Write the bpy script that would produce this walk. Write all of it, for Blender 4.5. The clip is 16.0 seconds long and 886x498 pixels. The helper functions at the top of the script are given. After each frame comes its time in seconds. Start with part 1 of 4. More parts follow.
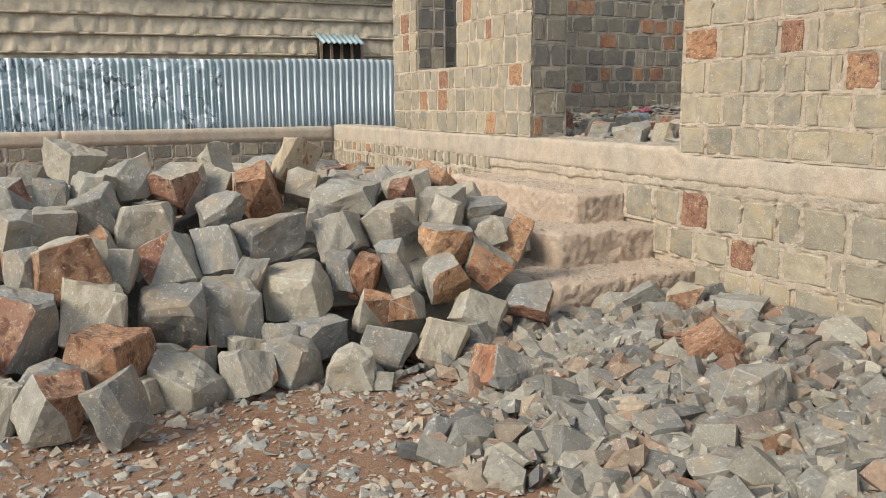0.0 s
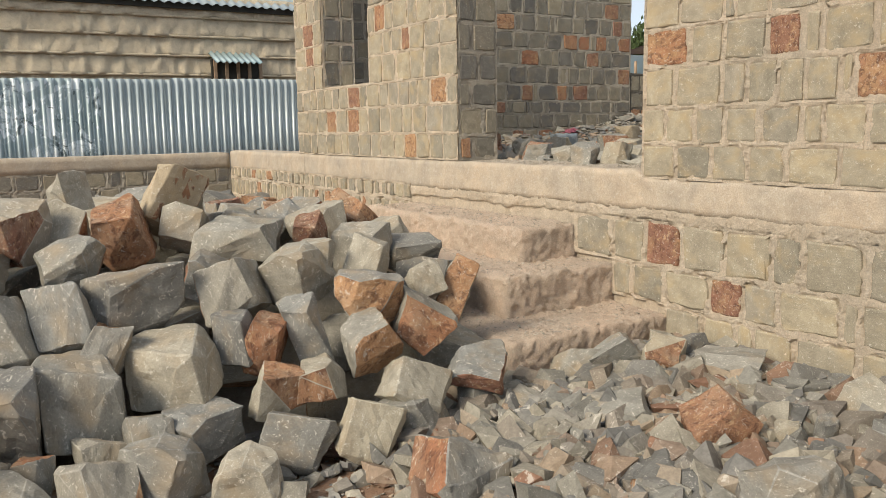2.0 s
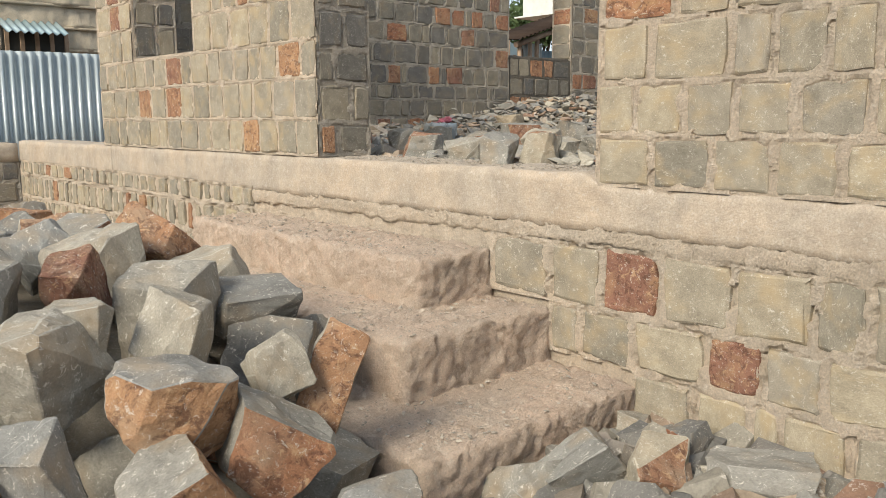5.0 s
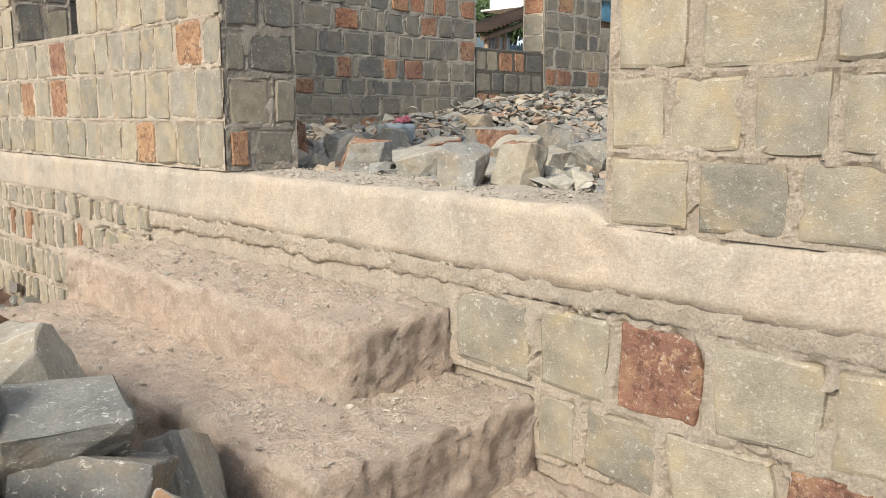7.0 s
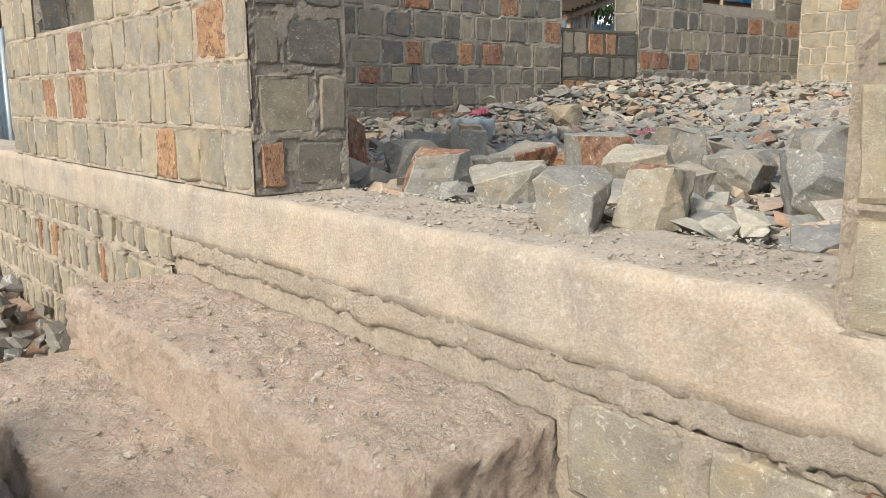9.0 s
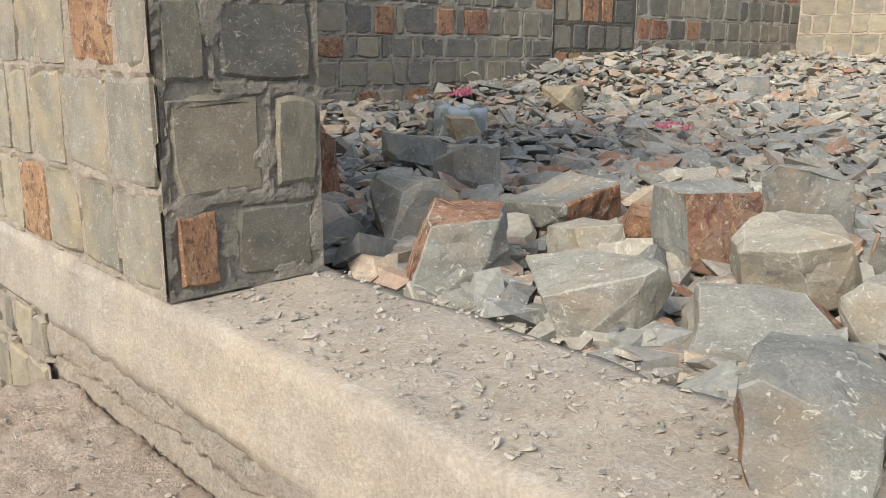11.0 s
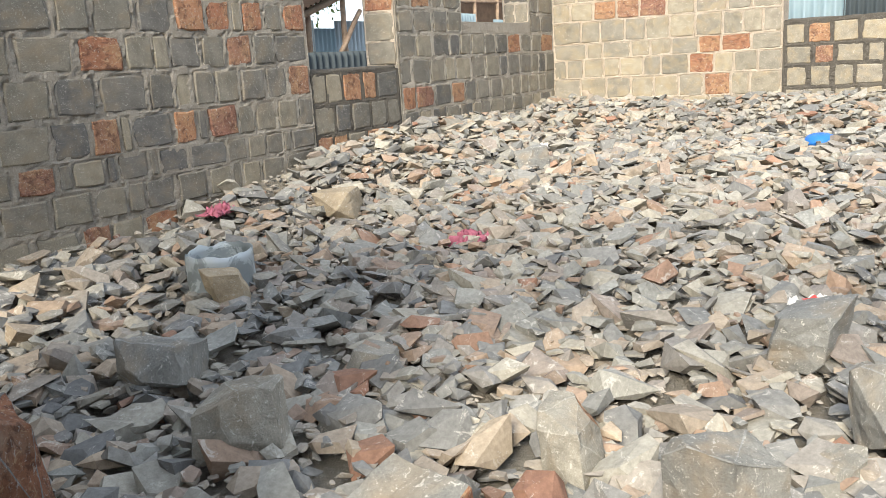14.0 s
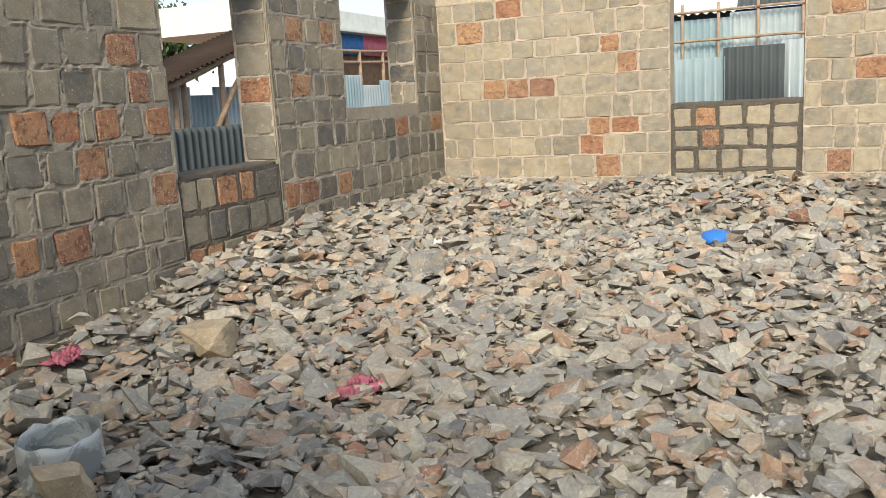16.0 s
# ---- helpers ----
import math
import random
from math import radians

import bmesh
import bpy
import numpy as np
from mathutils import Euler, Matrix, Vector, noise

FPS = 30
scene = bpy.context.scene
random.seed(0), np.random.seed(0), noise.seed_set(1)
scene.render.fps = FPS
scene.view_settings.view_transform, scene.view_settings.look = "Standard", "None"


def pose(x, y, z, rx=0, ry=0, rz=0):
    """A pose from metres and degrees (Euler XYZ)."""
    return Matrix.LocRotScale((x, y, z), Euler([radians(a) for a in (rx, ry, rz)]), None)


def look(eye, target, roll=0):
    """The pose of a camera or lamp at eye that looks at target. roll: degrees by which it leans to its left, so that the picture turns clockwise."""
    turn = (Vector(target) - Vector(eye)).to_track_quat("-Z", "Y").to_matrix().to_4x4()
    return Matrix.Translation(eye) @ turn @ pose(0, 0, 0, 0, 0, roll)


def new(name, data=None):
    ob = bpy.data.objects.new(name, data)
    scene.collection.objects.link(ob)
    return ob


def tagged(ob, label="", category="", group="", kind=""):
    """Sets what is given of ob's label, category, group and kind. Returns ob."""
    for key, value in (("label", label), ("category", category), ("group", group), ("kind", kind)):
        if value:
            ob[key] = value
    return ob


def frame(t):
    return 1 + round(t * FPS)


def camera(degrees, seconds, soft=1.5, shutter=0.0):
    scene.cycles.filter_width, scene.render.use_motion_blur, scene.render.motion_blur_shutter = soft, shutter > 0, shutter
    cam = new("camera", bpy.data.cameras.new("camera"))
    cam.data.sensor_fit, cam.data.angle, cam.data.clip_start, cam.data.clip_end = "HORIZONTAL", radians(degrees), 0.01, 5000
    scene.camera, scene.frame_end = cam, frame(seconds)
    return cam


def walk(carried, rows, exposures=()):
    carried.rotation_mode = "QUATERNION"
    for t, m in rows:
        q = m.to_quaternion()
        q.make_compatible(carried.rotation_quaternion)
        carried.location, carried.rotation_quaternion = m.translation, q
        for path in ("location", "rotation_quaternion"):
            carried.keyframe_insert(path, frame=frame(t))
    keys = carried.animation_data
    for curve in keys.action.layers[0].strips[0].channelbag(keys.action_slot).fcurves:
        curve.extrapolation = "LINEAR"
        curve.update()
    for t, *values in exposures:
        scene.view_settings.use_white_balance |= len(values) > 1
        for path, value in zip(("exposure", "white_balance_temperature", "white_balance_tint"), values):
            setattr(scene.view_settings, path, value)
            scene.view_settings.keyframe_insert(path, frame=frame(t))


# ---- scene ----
cam = camera(56.55, 16.0, soft=0.8)
TILT, LEAN, TURN, EYE = -2.309, -2.074, -25.669, 1.35
PATH = [
    (0, 0.0086, 0.0147, 0.0120, 0.137, -7.743, 2.472),
    (0.5, -0.0554, 0.2864, 0.0131, -0.674, -6.972, 2.436),
    (1, -0.1065, 0.5367, 0.0062, -5.146, -6.734, 2.015),
    (1.5, -0.0653, 0.8129, -0.0068, -6.528, -6.491, 3.004),
    (2, -0.0613, 1.0243, 0.0039, -6.450, -6.288, 3.184),
    (2.5, -0.0832, 1.2633, -0.0029, -13.738, -6.863, 2.456),
    (3, -0.0344, 1.5484, -0.0080, -14.951, -7.242, 2.907),
    (3.5, -0.0102, 1.8401, 0.0186, -12.581, -6.944, 3.312),
    (4, -0.0348, 2.0854, 0.0112, -16.599, -7.227, 2.715),
    (6.5, 0.3882, 3.3598, 0.0636, -17.325, -7.652, 3.002),
    (7, 0.4588, 3.5764, 0.0806, -19.290, -7.780, 2.653),
    (7.5, 0.5963, 3.8278, 0.0678, -19.945, -7.818, 2.467),
    (8, 0.6329, 4.0021, 0.1246, -15.711, -7.580, 3.332),
    (10.5, 0.7413, 5.1628, 0.2452, -14.143, -10.538, 2.502),
    (11, 0.7841, 5.4636, 0.3842, -17.686, -12.209, 2.216),
    (11.5, 0.9391, 5.7378, 0.4713, -20.056, -13.205, 3.260),
    (12, 0.9073, 5.8914, 0.6133, -20.706, -14.155, 4.235),
    (12.5, 0.8995, 5.9294, 0.7219, -34.552, -13.924, 2.496),
    (13, 0.9758, 6.0090, 0.7155, -37.673, -11.467, 3.685),
    (13.5, 1.0917, 6.1584, 0.7583, -35.940, -11.013, 6.225),
    (14, 1.1253, 6.2433, 0.8284, -34.430, -12.004, 6.451),
    (14.5, 1.1194, 6.3168, 0.9277, -37.871, -12.071, 7.223),
    (15, 1.2182, 6.4507, 0.8766, -41.789, -11.317, 8.349),
    (15.5, 1.3860, 6.6129, 1.0474, -41.330, -10.093, 6.907),
    (16, 1.4653, 6.6320, 1.2016, -42.220, -9.976, 6.340),
]
walk(cam, [(t, pose(0, 0, EYE, TILT, LEAN, TURN) @ pose(x, y, z, 90 + pitch, roll, yaw)) for t, x, y, z, yaw, pitch, roll in PATH],
     exposures=[(0, 0.46, 6300, 10), (0.5, 0.09, 6700, 10), (1, 0.12, 6800, 10), (1.5, 0.09, 6850, 10), (2, 0.40, 6650, 10), (2.5, 0.66, 6350, 10), (3, 0.60, 6300, 10), (3.5, 0.44, 6400, 10), (4, 0.43, 6450, 10), (7, 0.76, 6150, 10), (8, 0.68, 6150, 10),
                (10.5, 0.76, 6100, 10), (11, 0.66, 6000, 10), (11.5, 0.84, 5850, 10), (12, 0.9, 5800, 10), (12.5, 0.9, 5750, 10), (13, 0.56, 6150, 10), (13.5, 0.80, 6200, 10), (14, 1.14, 6100, 10), (14.5, 0.70, 6350, 10), (15, 0.55, 6450, 10), (15.5, 0.54, 6450, 10), (16, 0.70, 6450, 10)])

# ---- light: hazy sky and a low, veiled sun that falls on the street front ----
SUN_FROM = Vector((-0.84, -0.20, 0.60)).normalized()
world = bpy.data.worlds.new("world")
scene.world = world
world.use_nodes = True
wn, wl = world.node_tree.nodes, world.node_tree.links
sky = wn.new("ShaderNodeTexSky")
sky.sky_type, sky.sun_disc = "NISHITA", False
sky.sun_elevation = math.asin(SUN_FROM.z)
sky.sun_rotation = math.atan2(SUN_FROM.x, SUN_FROM.y)
sky.dust_density, sky.air_density, sky.altitude = 4.0, 1.0, 1800
haze = wn.new("ShaderNodeMixRGB")
haze.blend_type, haze.inputs[0].default_value, haze.inputs[2].default_value = "MIX", 0.55, (7.2, 7.6, 8.0, 1)
wl.new(sky.outputs[0], haze.inputs[1])
wl.new(haze.outputs[0], wn["Background"].inputs[0])
wn["Background"].inputs[1].default_value = 0.102
sun = new("sun", bpy.data.lights.new("sun", "SUN"))
sun.data.energy, sun.data.angle, sun.data.color = 3.1, radians(22), (1.0, 0.88, 0.70)
sun.matrix_world = look(SUN_FROM * 30, (0, 0, 0))


# ---- materials ----
class Nodes:
    def __init__(self, name):
        self.mat = bpy.data.materials.new(name)
        self.mat.use_nodes = True
        self.t = self.mat.node_tree
        self.b = self.t.nodes["Principled BSDF"]
        shift = self.t.nodes.new("ShaderNodeVectorMath")
        self.t.links.new(self.t.nodes.new("ShaderNodeTexCoord").outputs["Object"], shift.inputs[0])
        self.t.links.new(self.t.nodes.new("ShaderNodeObjectInfo").outputs["Location"], shift.inputs[1])
        self.co = shift.outputs[0]

    def link(self, a, b):
        self.t.links.new(a, b)

    def noise(self, scale, detail=6, rough=0.6, co=None, distort=0.0):
        n = self.t.nodes.new("ShaderNodeTexNoise")
        n.inputs["Scale"].default_value, n.inputs["Detail"].default_value = scale, detail
        n.inputs["Roughness"].default_value, n.inputs["Distortion"].default_value = rough, distort
        self.link(co or self.co, n.inputs["Vector"])
        return n.outputs["Fac"]

    def ramp(self, fac, stops, mode="LINEAR"):
        r = self.t.nodes.new("ShaderNodeValToRGB")
        r.color_ramp.interpolation = mode
        el = r.color_ramp.elements
        while len(el) < len(stops):
            el.new(0.5)
        for e, (p, c) in zip(el, stops):
            e.position = p
            e.color = (c, c, c, 1) if isinstance(c, (int, float)) else (*c, 1)
        self.link(fac, r.inputs[0])
        return r.outputs[0]

    def mix(self, a, b, fac, how="MIX"):
        m = self.t.nodes.new("ShaderNodeMixRGB")
        m.blend_type = how
        for s, v in zip(m.inputs, (fac, a, b)):
            if isinstance(v, (int, float)):
                s.default_value = v
            elif isinstance(v, tuple):
                s.default_value = (*v, 1)
            else:
                self.link(v, s)
        return m.outputs[0]

    def done(self, color, rough=0.9, bump=None, depth=0.01, metal=0.0, spec=0.3):
        for key, v in (("Base Color", color), ("Roughness", rough), ("Metallic", metal)):
            if isinstance(v, tuple):
                self.b.inputs[key].default_value = (*v, 1)
            elif isinstance(v, (int, float)):
                self.b.inputs[key].default_value = v
            else:
                self.link(v, self.b.inputs[key])
        self.b.inputs["Specular IOR Level"].default_value = spec
        if bump is not None:
            n = self.t.nodes.new("ShaderNodeBump")
            n.inputs["Strength"].default_value, n.inputs["Distance"].default_value = 1.0, depth
            self.link(bump, n.inputs["Height"])
            self.link(n.outputs[0], self.b.inputs["Normal"])
        return self.mat

    def each(self):
        return self.t.nodes.new("ShaderNodeObjectInfo").outputs["Random"]

    def island(self):
        return self.t.nodes.new("ShaderNodeNewGeometry").outputs["Random Per Island"]


GREYS = [(0.0, (0.17, 0.17, 0.16)), (0.2, (0.27, 0.265, 0.235)), (0.4, (0.35, 0.325, 0.265)), (0.6, (0.22, 0.225, 0.215)), (0.8, (0.40, 0.365, 0.285)), (1.0, (0.20, 0.205, 0.20))]
PALE_GREYS = [(0.0, (0.215, 0.20, 0.16)), (0.3, (0.32, 0.285, 0.215)), (0.5, (0.255, 0.235, 0.19)), (0.8, (0.375, 0.33, 0.24)), (1.0, (0.285, 0.26, 0.21))]
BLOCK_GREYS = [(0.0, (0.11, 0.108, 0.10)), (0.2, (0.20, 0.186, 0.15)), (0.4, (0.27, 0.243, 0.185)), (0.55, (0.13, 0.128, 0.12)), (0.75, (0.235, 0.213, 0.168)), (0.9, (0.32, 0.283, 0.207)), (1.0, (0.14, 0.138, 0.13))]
RUSTS = [(0.0, (0.31, 0.14, 0.08)), (0.35, (0.38, 0.215, 0.12)), (0.65, (0.23, 0.115, 0.085)), (1.0, (0.42, 0.25, 0.135))]


def stone(name, stops, pick, dust=0.5, patch=None, depth=0.006, lift=1.0, mottle=False):
    n = Nodes(name)
    base = n.ramp(n.each() if pick == "object" else n.island(), stops)
    big = n.noise(2.6, 5, 0.6)
    fine = n.noise(48, 10, 0.75)
    c = n.mix(base, n.ramp(big, [(0.28, 0.68 * lift), (0.72, 1.26 * lift)]), 0.85, "MULTIPLY")
    c = n.mix(c, n.ramp(fine, [(0.34, 0.58), (0.66, 1.34)]), 0.6, "MULTIPLY")
    if patch:
        c = n.mix(c, patch, n.ramp(n.noise(1.9, 5, 0.55, distort=0.2), [(0.48, 0.0), (0.72, 0.65)]))
    if mottle:
        c = n.mix(c, (0.10, 0.05, 0.035), n.ramp(n.noise(6, 9, 0.72, distort=0.6), [(0.50, 0.0), (0.60, 0.75)]))
        c = n.mix(c, (0.50, 0.34, 0.20), n.ramp(n.noise(8, 9, 0.74, distort=0.8), [(0.55, 0.0), (0.63, 0.8)]))
    # pale chips and dust
    c = n.mix(c, (0.66, 0.63, 0.56), n.ramp(n.noise(15, 12, 0.8, distort=0.8), [(0.57, 0.0), (0.60, dust)]))
    h = n.mix(n.noise(9, 12, 0.74, distort=0.15), n.noise(60, 8, 0.78), 0.35)
    return n.done(c, 0.85, h, depth, spec=0.3)


OCHRE = (0.40, 0.31, 0.18)
# greyer stone, its colour also lowered for the faces turned from the sun
block_grey = stone("dressed grey stone, shade-side tone", BLOCK_GREYS, "object", 0.45, (0.26, 0.21, 0.14), 0.006)
block_pale = stone("pale dressed stone", PALE_GREYS, "object", 0.5, OCHRE, 0.005)
block_rust = stone("rusty weathered stone", RUSTS, "object", 0.6, (0.44, 0.29, 0.155), 0.010, mottle=True)
rock_grey = stone("split grey stone", GREYS, "object", 0.7, (0.33, 0.255, 0.165))
rock_edge = stone("chipped pale stone edge", [(p, tuple(v * 1.1 + 0.04 for v in c)) for p, c in GREYS], "object", 0.7)
rock_buff = stone("buff sandstone", [(0.0, (0.43, 0.35, 0.235)), (1.0, (0.39, 0.325, 0.23))], "object", 0.6, (0.36, 0.31, 0.23))
rock_rust = stone("weathered brown stone skin", RUSTS, "object", 0.6, (0.34, 0.275, 0.20), 0.012, mottle=True)
CHIPS = [(0.0, (0.17, 0.17, 0.165)), (0.2, (0.31, 0.305, 0.27)), (0.38, (0.40, 0.37, 0.30)), (0.54, (0.23, 0.23, 0.22)), (0.66, (0.38, 0.315, 0.24)), (0.78, (0.27, 0.265, 0.245)), (0.87, (0.33, 0.235, 0.17)), (0.95, (0.42, 0.35, 0.26)), (1.0, (0.28, 0.155, 0.105))]
chip_mat = stone("mixed stone chips", CHIPS, "island", 0.5, None, 0.004)
chip_single = stone("single stone chips", CHIPS, "object", 0.5, None, 0.01)
chip_yard = stone("brown and grey yard chips", [(p, tuple(v * 0.76 for v in c)) for p, c in CHIPS], "island", 0.5, None, 0.006)
chip_yard_single = stone("single yard chips", [(p, tuple(v * 0.76 for v in c)) for p, c in CHIPS], "object", 0.5, None, 0.01)
chip_grey = stone("pale stone grit", [(0.0, (0.30, 0.28, 0.24)), (0.5, (0.44, 0.39, 0.32)), (1.0, (0.36, 0.33, 0.28))], "island", 0.4, None, 0.006)


def plaster(name, a, b, speck, depth, scale=1.0, rough=0.95):
    n = Nodes(name)
    c = n.mix(a, b, n.ramp(n.noise(2.2 * scale, 8, 0.7), [(0.35, 0.0), (0.65, 1.0)]))
    c = n.mix(c, n.ramp(n.noise(7 * scale, 8, 0.7, distort=0.5), [(0.3, 0.66), (0.62, 1.15)]), 0.6, "MULTIPLY")
    c = n.mix(c, speck, n.ramp(n.noise(38 * scale, 8, 0.75), [(0.53, 0.0), (0.66, 0.8)]))
    c = n.mix(c, n.ramp(n.noise(140 * scale, 4, 0.7), [(0.3, 0.6), (0.7, 1.2)]), 0.6, "MULTIPLY")
    h = n.mix(n.noise(16 * scale, 12, 0.75), n.noise(90 * scale, 6, 0.75), 0.35)
    return n.done(c, rough, h, depth)


mortar = plaster("sandy lime mortar", (0.68, 0.57, 0.44), (0.62, 0.54, 0.43), (0.76, 0.69, 0.59), 0.05)
# greyer mix, kept darker than the sandy one for the shaded walls
mortar_grey = plaster("grey cement mortar, shade-side tone", (0.40, 0.365, 0.305), (0.45, 0.41, 0.34), (0.55, 0.50, 0.43), 0.05)
mortar_dark = plaster("fresh dark mortar", (0.15, 0.135, 0.11), (0.11, 0.10, 0.085), (0.22, 0.20, 0.17), 0.03)
concrete = plaster("dusty concrete", (0.40, 0.36, 0.30), (0.48, 0.395, 0.30), (0.53, 0.485, 0.42), 0.009)
step_mat = plaster("worn dusty concrete steps", (0.63, 0.49, 0.38), (0.56, 0.47, 0.38), (0.70, 0.62, 0.52), 0.035)
soil = plaster("red trodden soil", (0.27, 0.15, 0.09), (0.33, 0.22, 0.15), (0.40, 0.34, 0.27), 0.03)
rubble_bed = plaster("dusty stone grit", (0.27, 0.255, 0.215), (0.33, 0.29, 0.23), (0.43, 0.41, 0.36), 0.04, 1.5)
mud = plaster("grey mud daub", (0.66, 0.57, 0.42), (0.58, 0.50, 0.37), (0.62, 0.55, 0.43), 0.03)


def metal(name, a, b, metallic=0.55, rough=0.45, peel=0.0, spec=0.5):
    n = Nodes(name)
    c = n.mix(a, b, n.ramp(n.noise(1.5, 6, 0.6), [(0.35, 0.0), (0.65, 1.0)]))
    if peel:
        c = n.mix(c, (0.72, 0.78, 0.80), n.ramp(n.noise(3.0, 8, 0.68, distort=1.2), [(0.51, 0.0), (0.54, peel)]))
        c = n.mix(c, (0.10, 0.13, 0.14), n.ramp(n.noise(3.7, 8, 0.7, distort=1.0), [(0.58, 0.0), (0.60, peel)]))
    r = n.ramp(n.noise(12, 5), [(0.3, rough - 0.12), (0.7, rough + 0.15)])
    return n.done(c, r, n.noise(7, 4), 0.004, metallic, spec)


tin_blue = metal("blue-grey sheet metal", (0.40, 0.47, 0.49), (0.50, 0.56, 0.57), 0.4, 0.4)
tin_peel = metal("peeling blue-grey sheet metal", (0.32, 0.40, 0.42), (0.42, 0.50, 0.52), 0.35, 0.42, peel=0.95)
tin_dark = metal("dark sheet metal", (0.055, 0.07, 0.075), (0.085, 0.10, 0.105), 0.1, 0.65, spec=0.25)
tin_pale = metal("pale blue sheet metal", (0.25, 0.35, 0.385), (0.36, 0.45, 0.475), 0.3, 0.5)
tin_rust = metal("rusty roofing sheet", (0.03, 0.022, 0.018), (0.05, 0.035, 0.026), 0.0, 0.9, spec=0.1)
galvanised = metal("stained galvanised tin", (0.10, 0.13, 0.135), (0.28, 0.31, 0.31), 0.25, 0.55, peel=0.45)


def plain(name, color, rough=0.7, vary=0.25, scale=6, depth=0.004):
    n = Nodes(name)
    c = n.mix(color, n.ramp(n.noise(scale, 6, 0.6), [(0.3, 1 - vary), (0.7, 1 + vary)]), 1.0, "MULTIPLY")
    return n.done(c, rough, n.noise(scale * 6, 5), depth)


wood = plain("rough pole wood", (0.33, 0.24, 0.165), 0.8, 0.35, 9)
cloth_pink = plain("faded pink cloth", (0.46, 0.15, 0.20), 0.95, 0.3, 14)
blue_plastic = plain("blue plastic", (0.035, 0.19, 0.60), 0.4, 0.15)
paper_white = plain("crumpled white plastic film", (0.75, 0.74, 0.70), 0.5, 0.1)
label_red = plain("red print", (0.62, 0.08, 0.07), 0.6, 0.1)
# shade as a colour: under the barn eave and inside its window
dark_shade = plain("near-black painted shade", (0.04, 0.04, 0.035), 0.9)
wall_blue = plain("blue painted sheet", (0.07, 0.26, 0.62), 0.5, 0.15)
wall_pink = plain("pink painted sheet", (0.74, 0.22, 0.32), 0.5, 0.15)
wall_sky = plain("light blue painted sheet", (0.26, 0.55, 0.72), 0.5, 0.15)
roof_white = plain("pale roof sheet", (0.62, 0.66, 0.62), 0.6, 0.1)
leaf_mat = plain("dull green leaves", (0.06, 0.095, 0.035), 0.8, 0.4, 3)
bark = plain("bark", (0.14, 0.10, 0.07), 0.9, 0.3)


# ---- mesh tools ----
def smooth(a, b, x):
    t = min(1, max(0, (x - a) / (b - a)))
    return t * t * (3 - 2 * t)


def mesh_of(bm, name, *mats):
    me = bpy.data.meshes.new(name)
    bm.to_mesh(me)
    bm.free()
    for m in mats:
        me.materials.append(m)
    return me


def part(name, bm, material, parent, label=""):
    ob = new(name, mesh_of(bm, name, material))
    ob.parent = parent
    return tagged(ob, label)


def box(bm, a, b):
    x0, y0, z0 = a
    x1, y1, z1 = b
    v = [bm.verts.new(p) for p in ((x0, y0, z0), (x1, y0, z0), (x1, y1, z0), (x0, y1, z0), (x0, y0, z1), (x1, y0, z1), (x1, y1, z1), (x0, y1, z1))]
    for f in ((3, 2, 1, 0), (4, 5, 6, 7), (0, 1, 5, 4), (1, 2, 6, 5), (2, 3, 7, 6), (3, 0, 4, 7)):
        bm.faces.new([v[i] for i in f])
    return bm


def boxes(*pairs):
    bm = bmesh.new()
    for a, b in pairs:
        box(bm, a, b)
    return bm


def rough_slab(a, b, step=0.05, amp=0.012, seed=0, rounding=0.0, grain=0.0, ends=(0, 1, 2)):
    """A box cut fine, its faces and edges worn."""
    bm = bmesh.new()
    box(bm, a, b)
    for axis in range(3):
        n = max(1, int((b[axis] - a[axis]) / step))
        for i in range(1, n):
            co = [0, 0, 0]
            co[axis] = a[axis] + (b[axis] - a[axis]) * i / n
            no = [0, 0, 0]
            no[axis] = 1
            bmesh.ops.bisect_plane(bm, geom=bm.verts[:] + bm.edges[:] + bm.faces[:], plane_co=co, plane_no=no)
    bm.normal_update()
    lo, hi = Vector(a), Vector(b)
    moves = []
    for v in bm.verts:
        d = Vector((0, 0, 0))
        q = v.co * 7 + Vector((seed * 3.1, seed * 1.7, 0))
        d += Vector((noise.noise(q), noise.noise(q + Vector((9, 0, 0))), noise.noise(q + Vector((0, 9, 0))))) * amp
        d += v.normal * (noise.noise(v.co * 26) * amp * 0.6 + (noise.noise(v.co * 41) + 0.6 * noise.noise(v.co * 83)) * grain)
        on = sum(1 for k in ends if abs(v.co[k] - lo[k]) < 1e-4 or abs(v.co[k] - hi[k]) < 1e-4)
        if on >= 2:
            d -= v.normal * rounding * (0.5 + abs(noise.noise(q * 0.7)) * 1.8)
        moves.append(d)
    for v, d in zip(bm.verts, moves):
        v.co += d
    for f in bm.faces:
        f.smooth = True
    return bm


def beam(a, b, step, amp, seed, rounding):
    """A cast band with a broken lower edge."""
    bm = rough_slab(a, b, step, amp, 1, rounding, 0.0, (0, 2))
    for v in bm.verts:
        low = 1 - min(1, max(0, (v.co.z - a[2]) / 0.07))
        v.co.z += low * (0.016 * noise.noise(Vector((v.co.y * 3.1, v.co.x, 2))) + 0.016 * noise.noise(Vector((v.co.y * 27, v.co.x, 5))))
        v.co.z -= 0.04 * (1 - smooth(4.15, 4.27, v.co.y)) * min(1, max(0, (v.co.z - a[2]) / (b[2] - a[2])))
        v.co.x += 0.006 * noise.noise(Vector((v.co.y * 23, 1, v.co.z * 23))) * (v.co.x < a[0] + 0.1)
    return bm


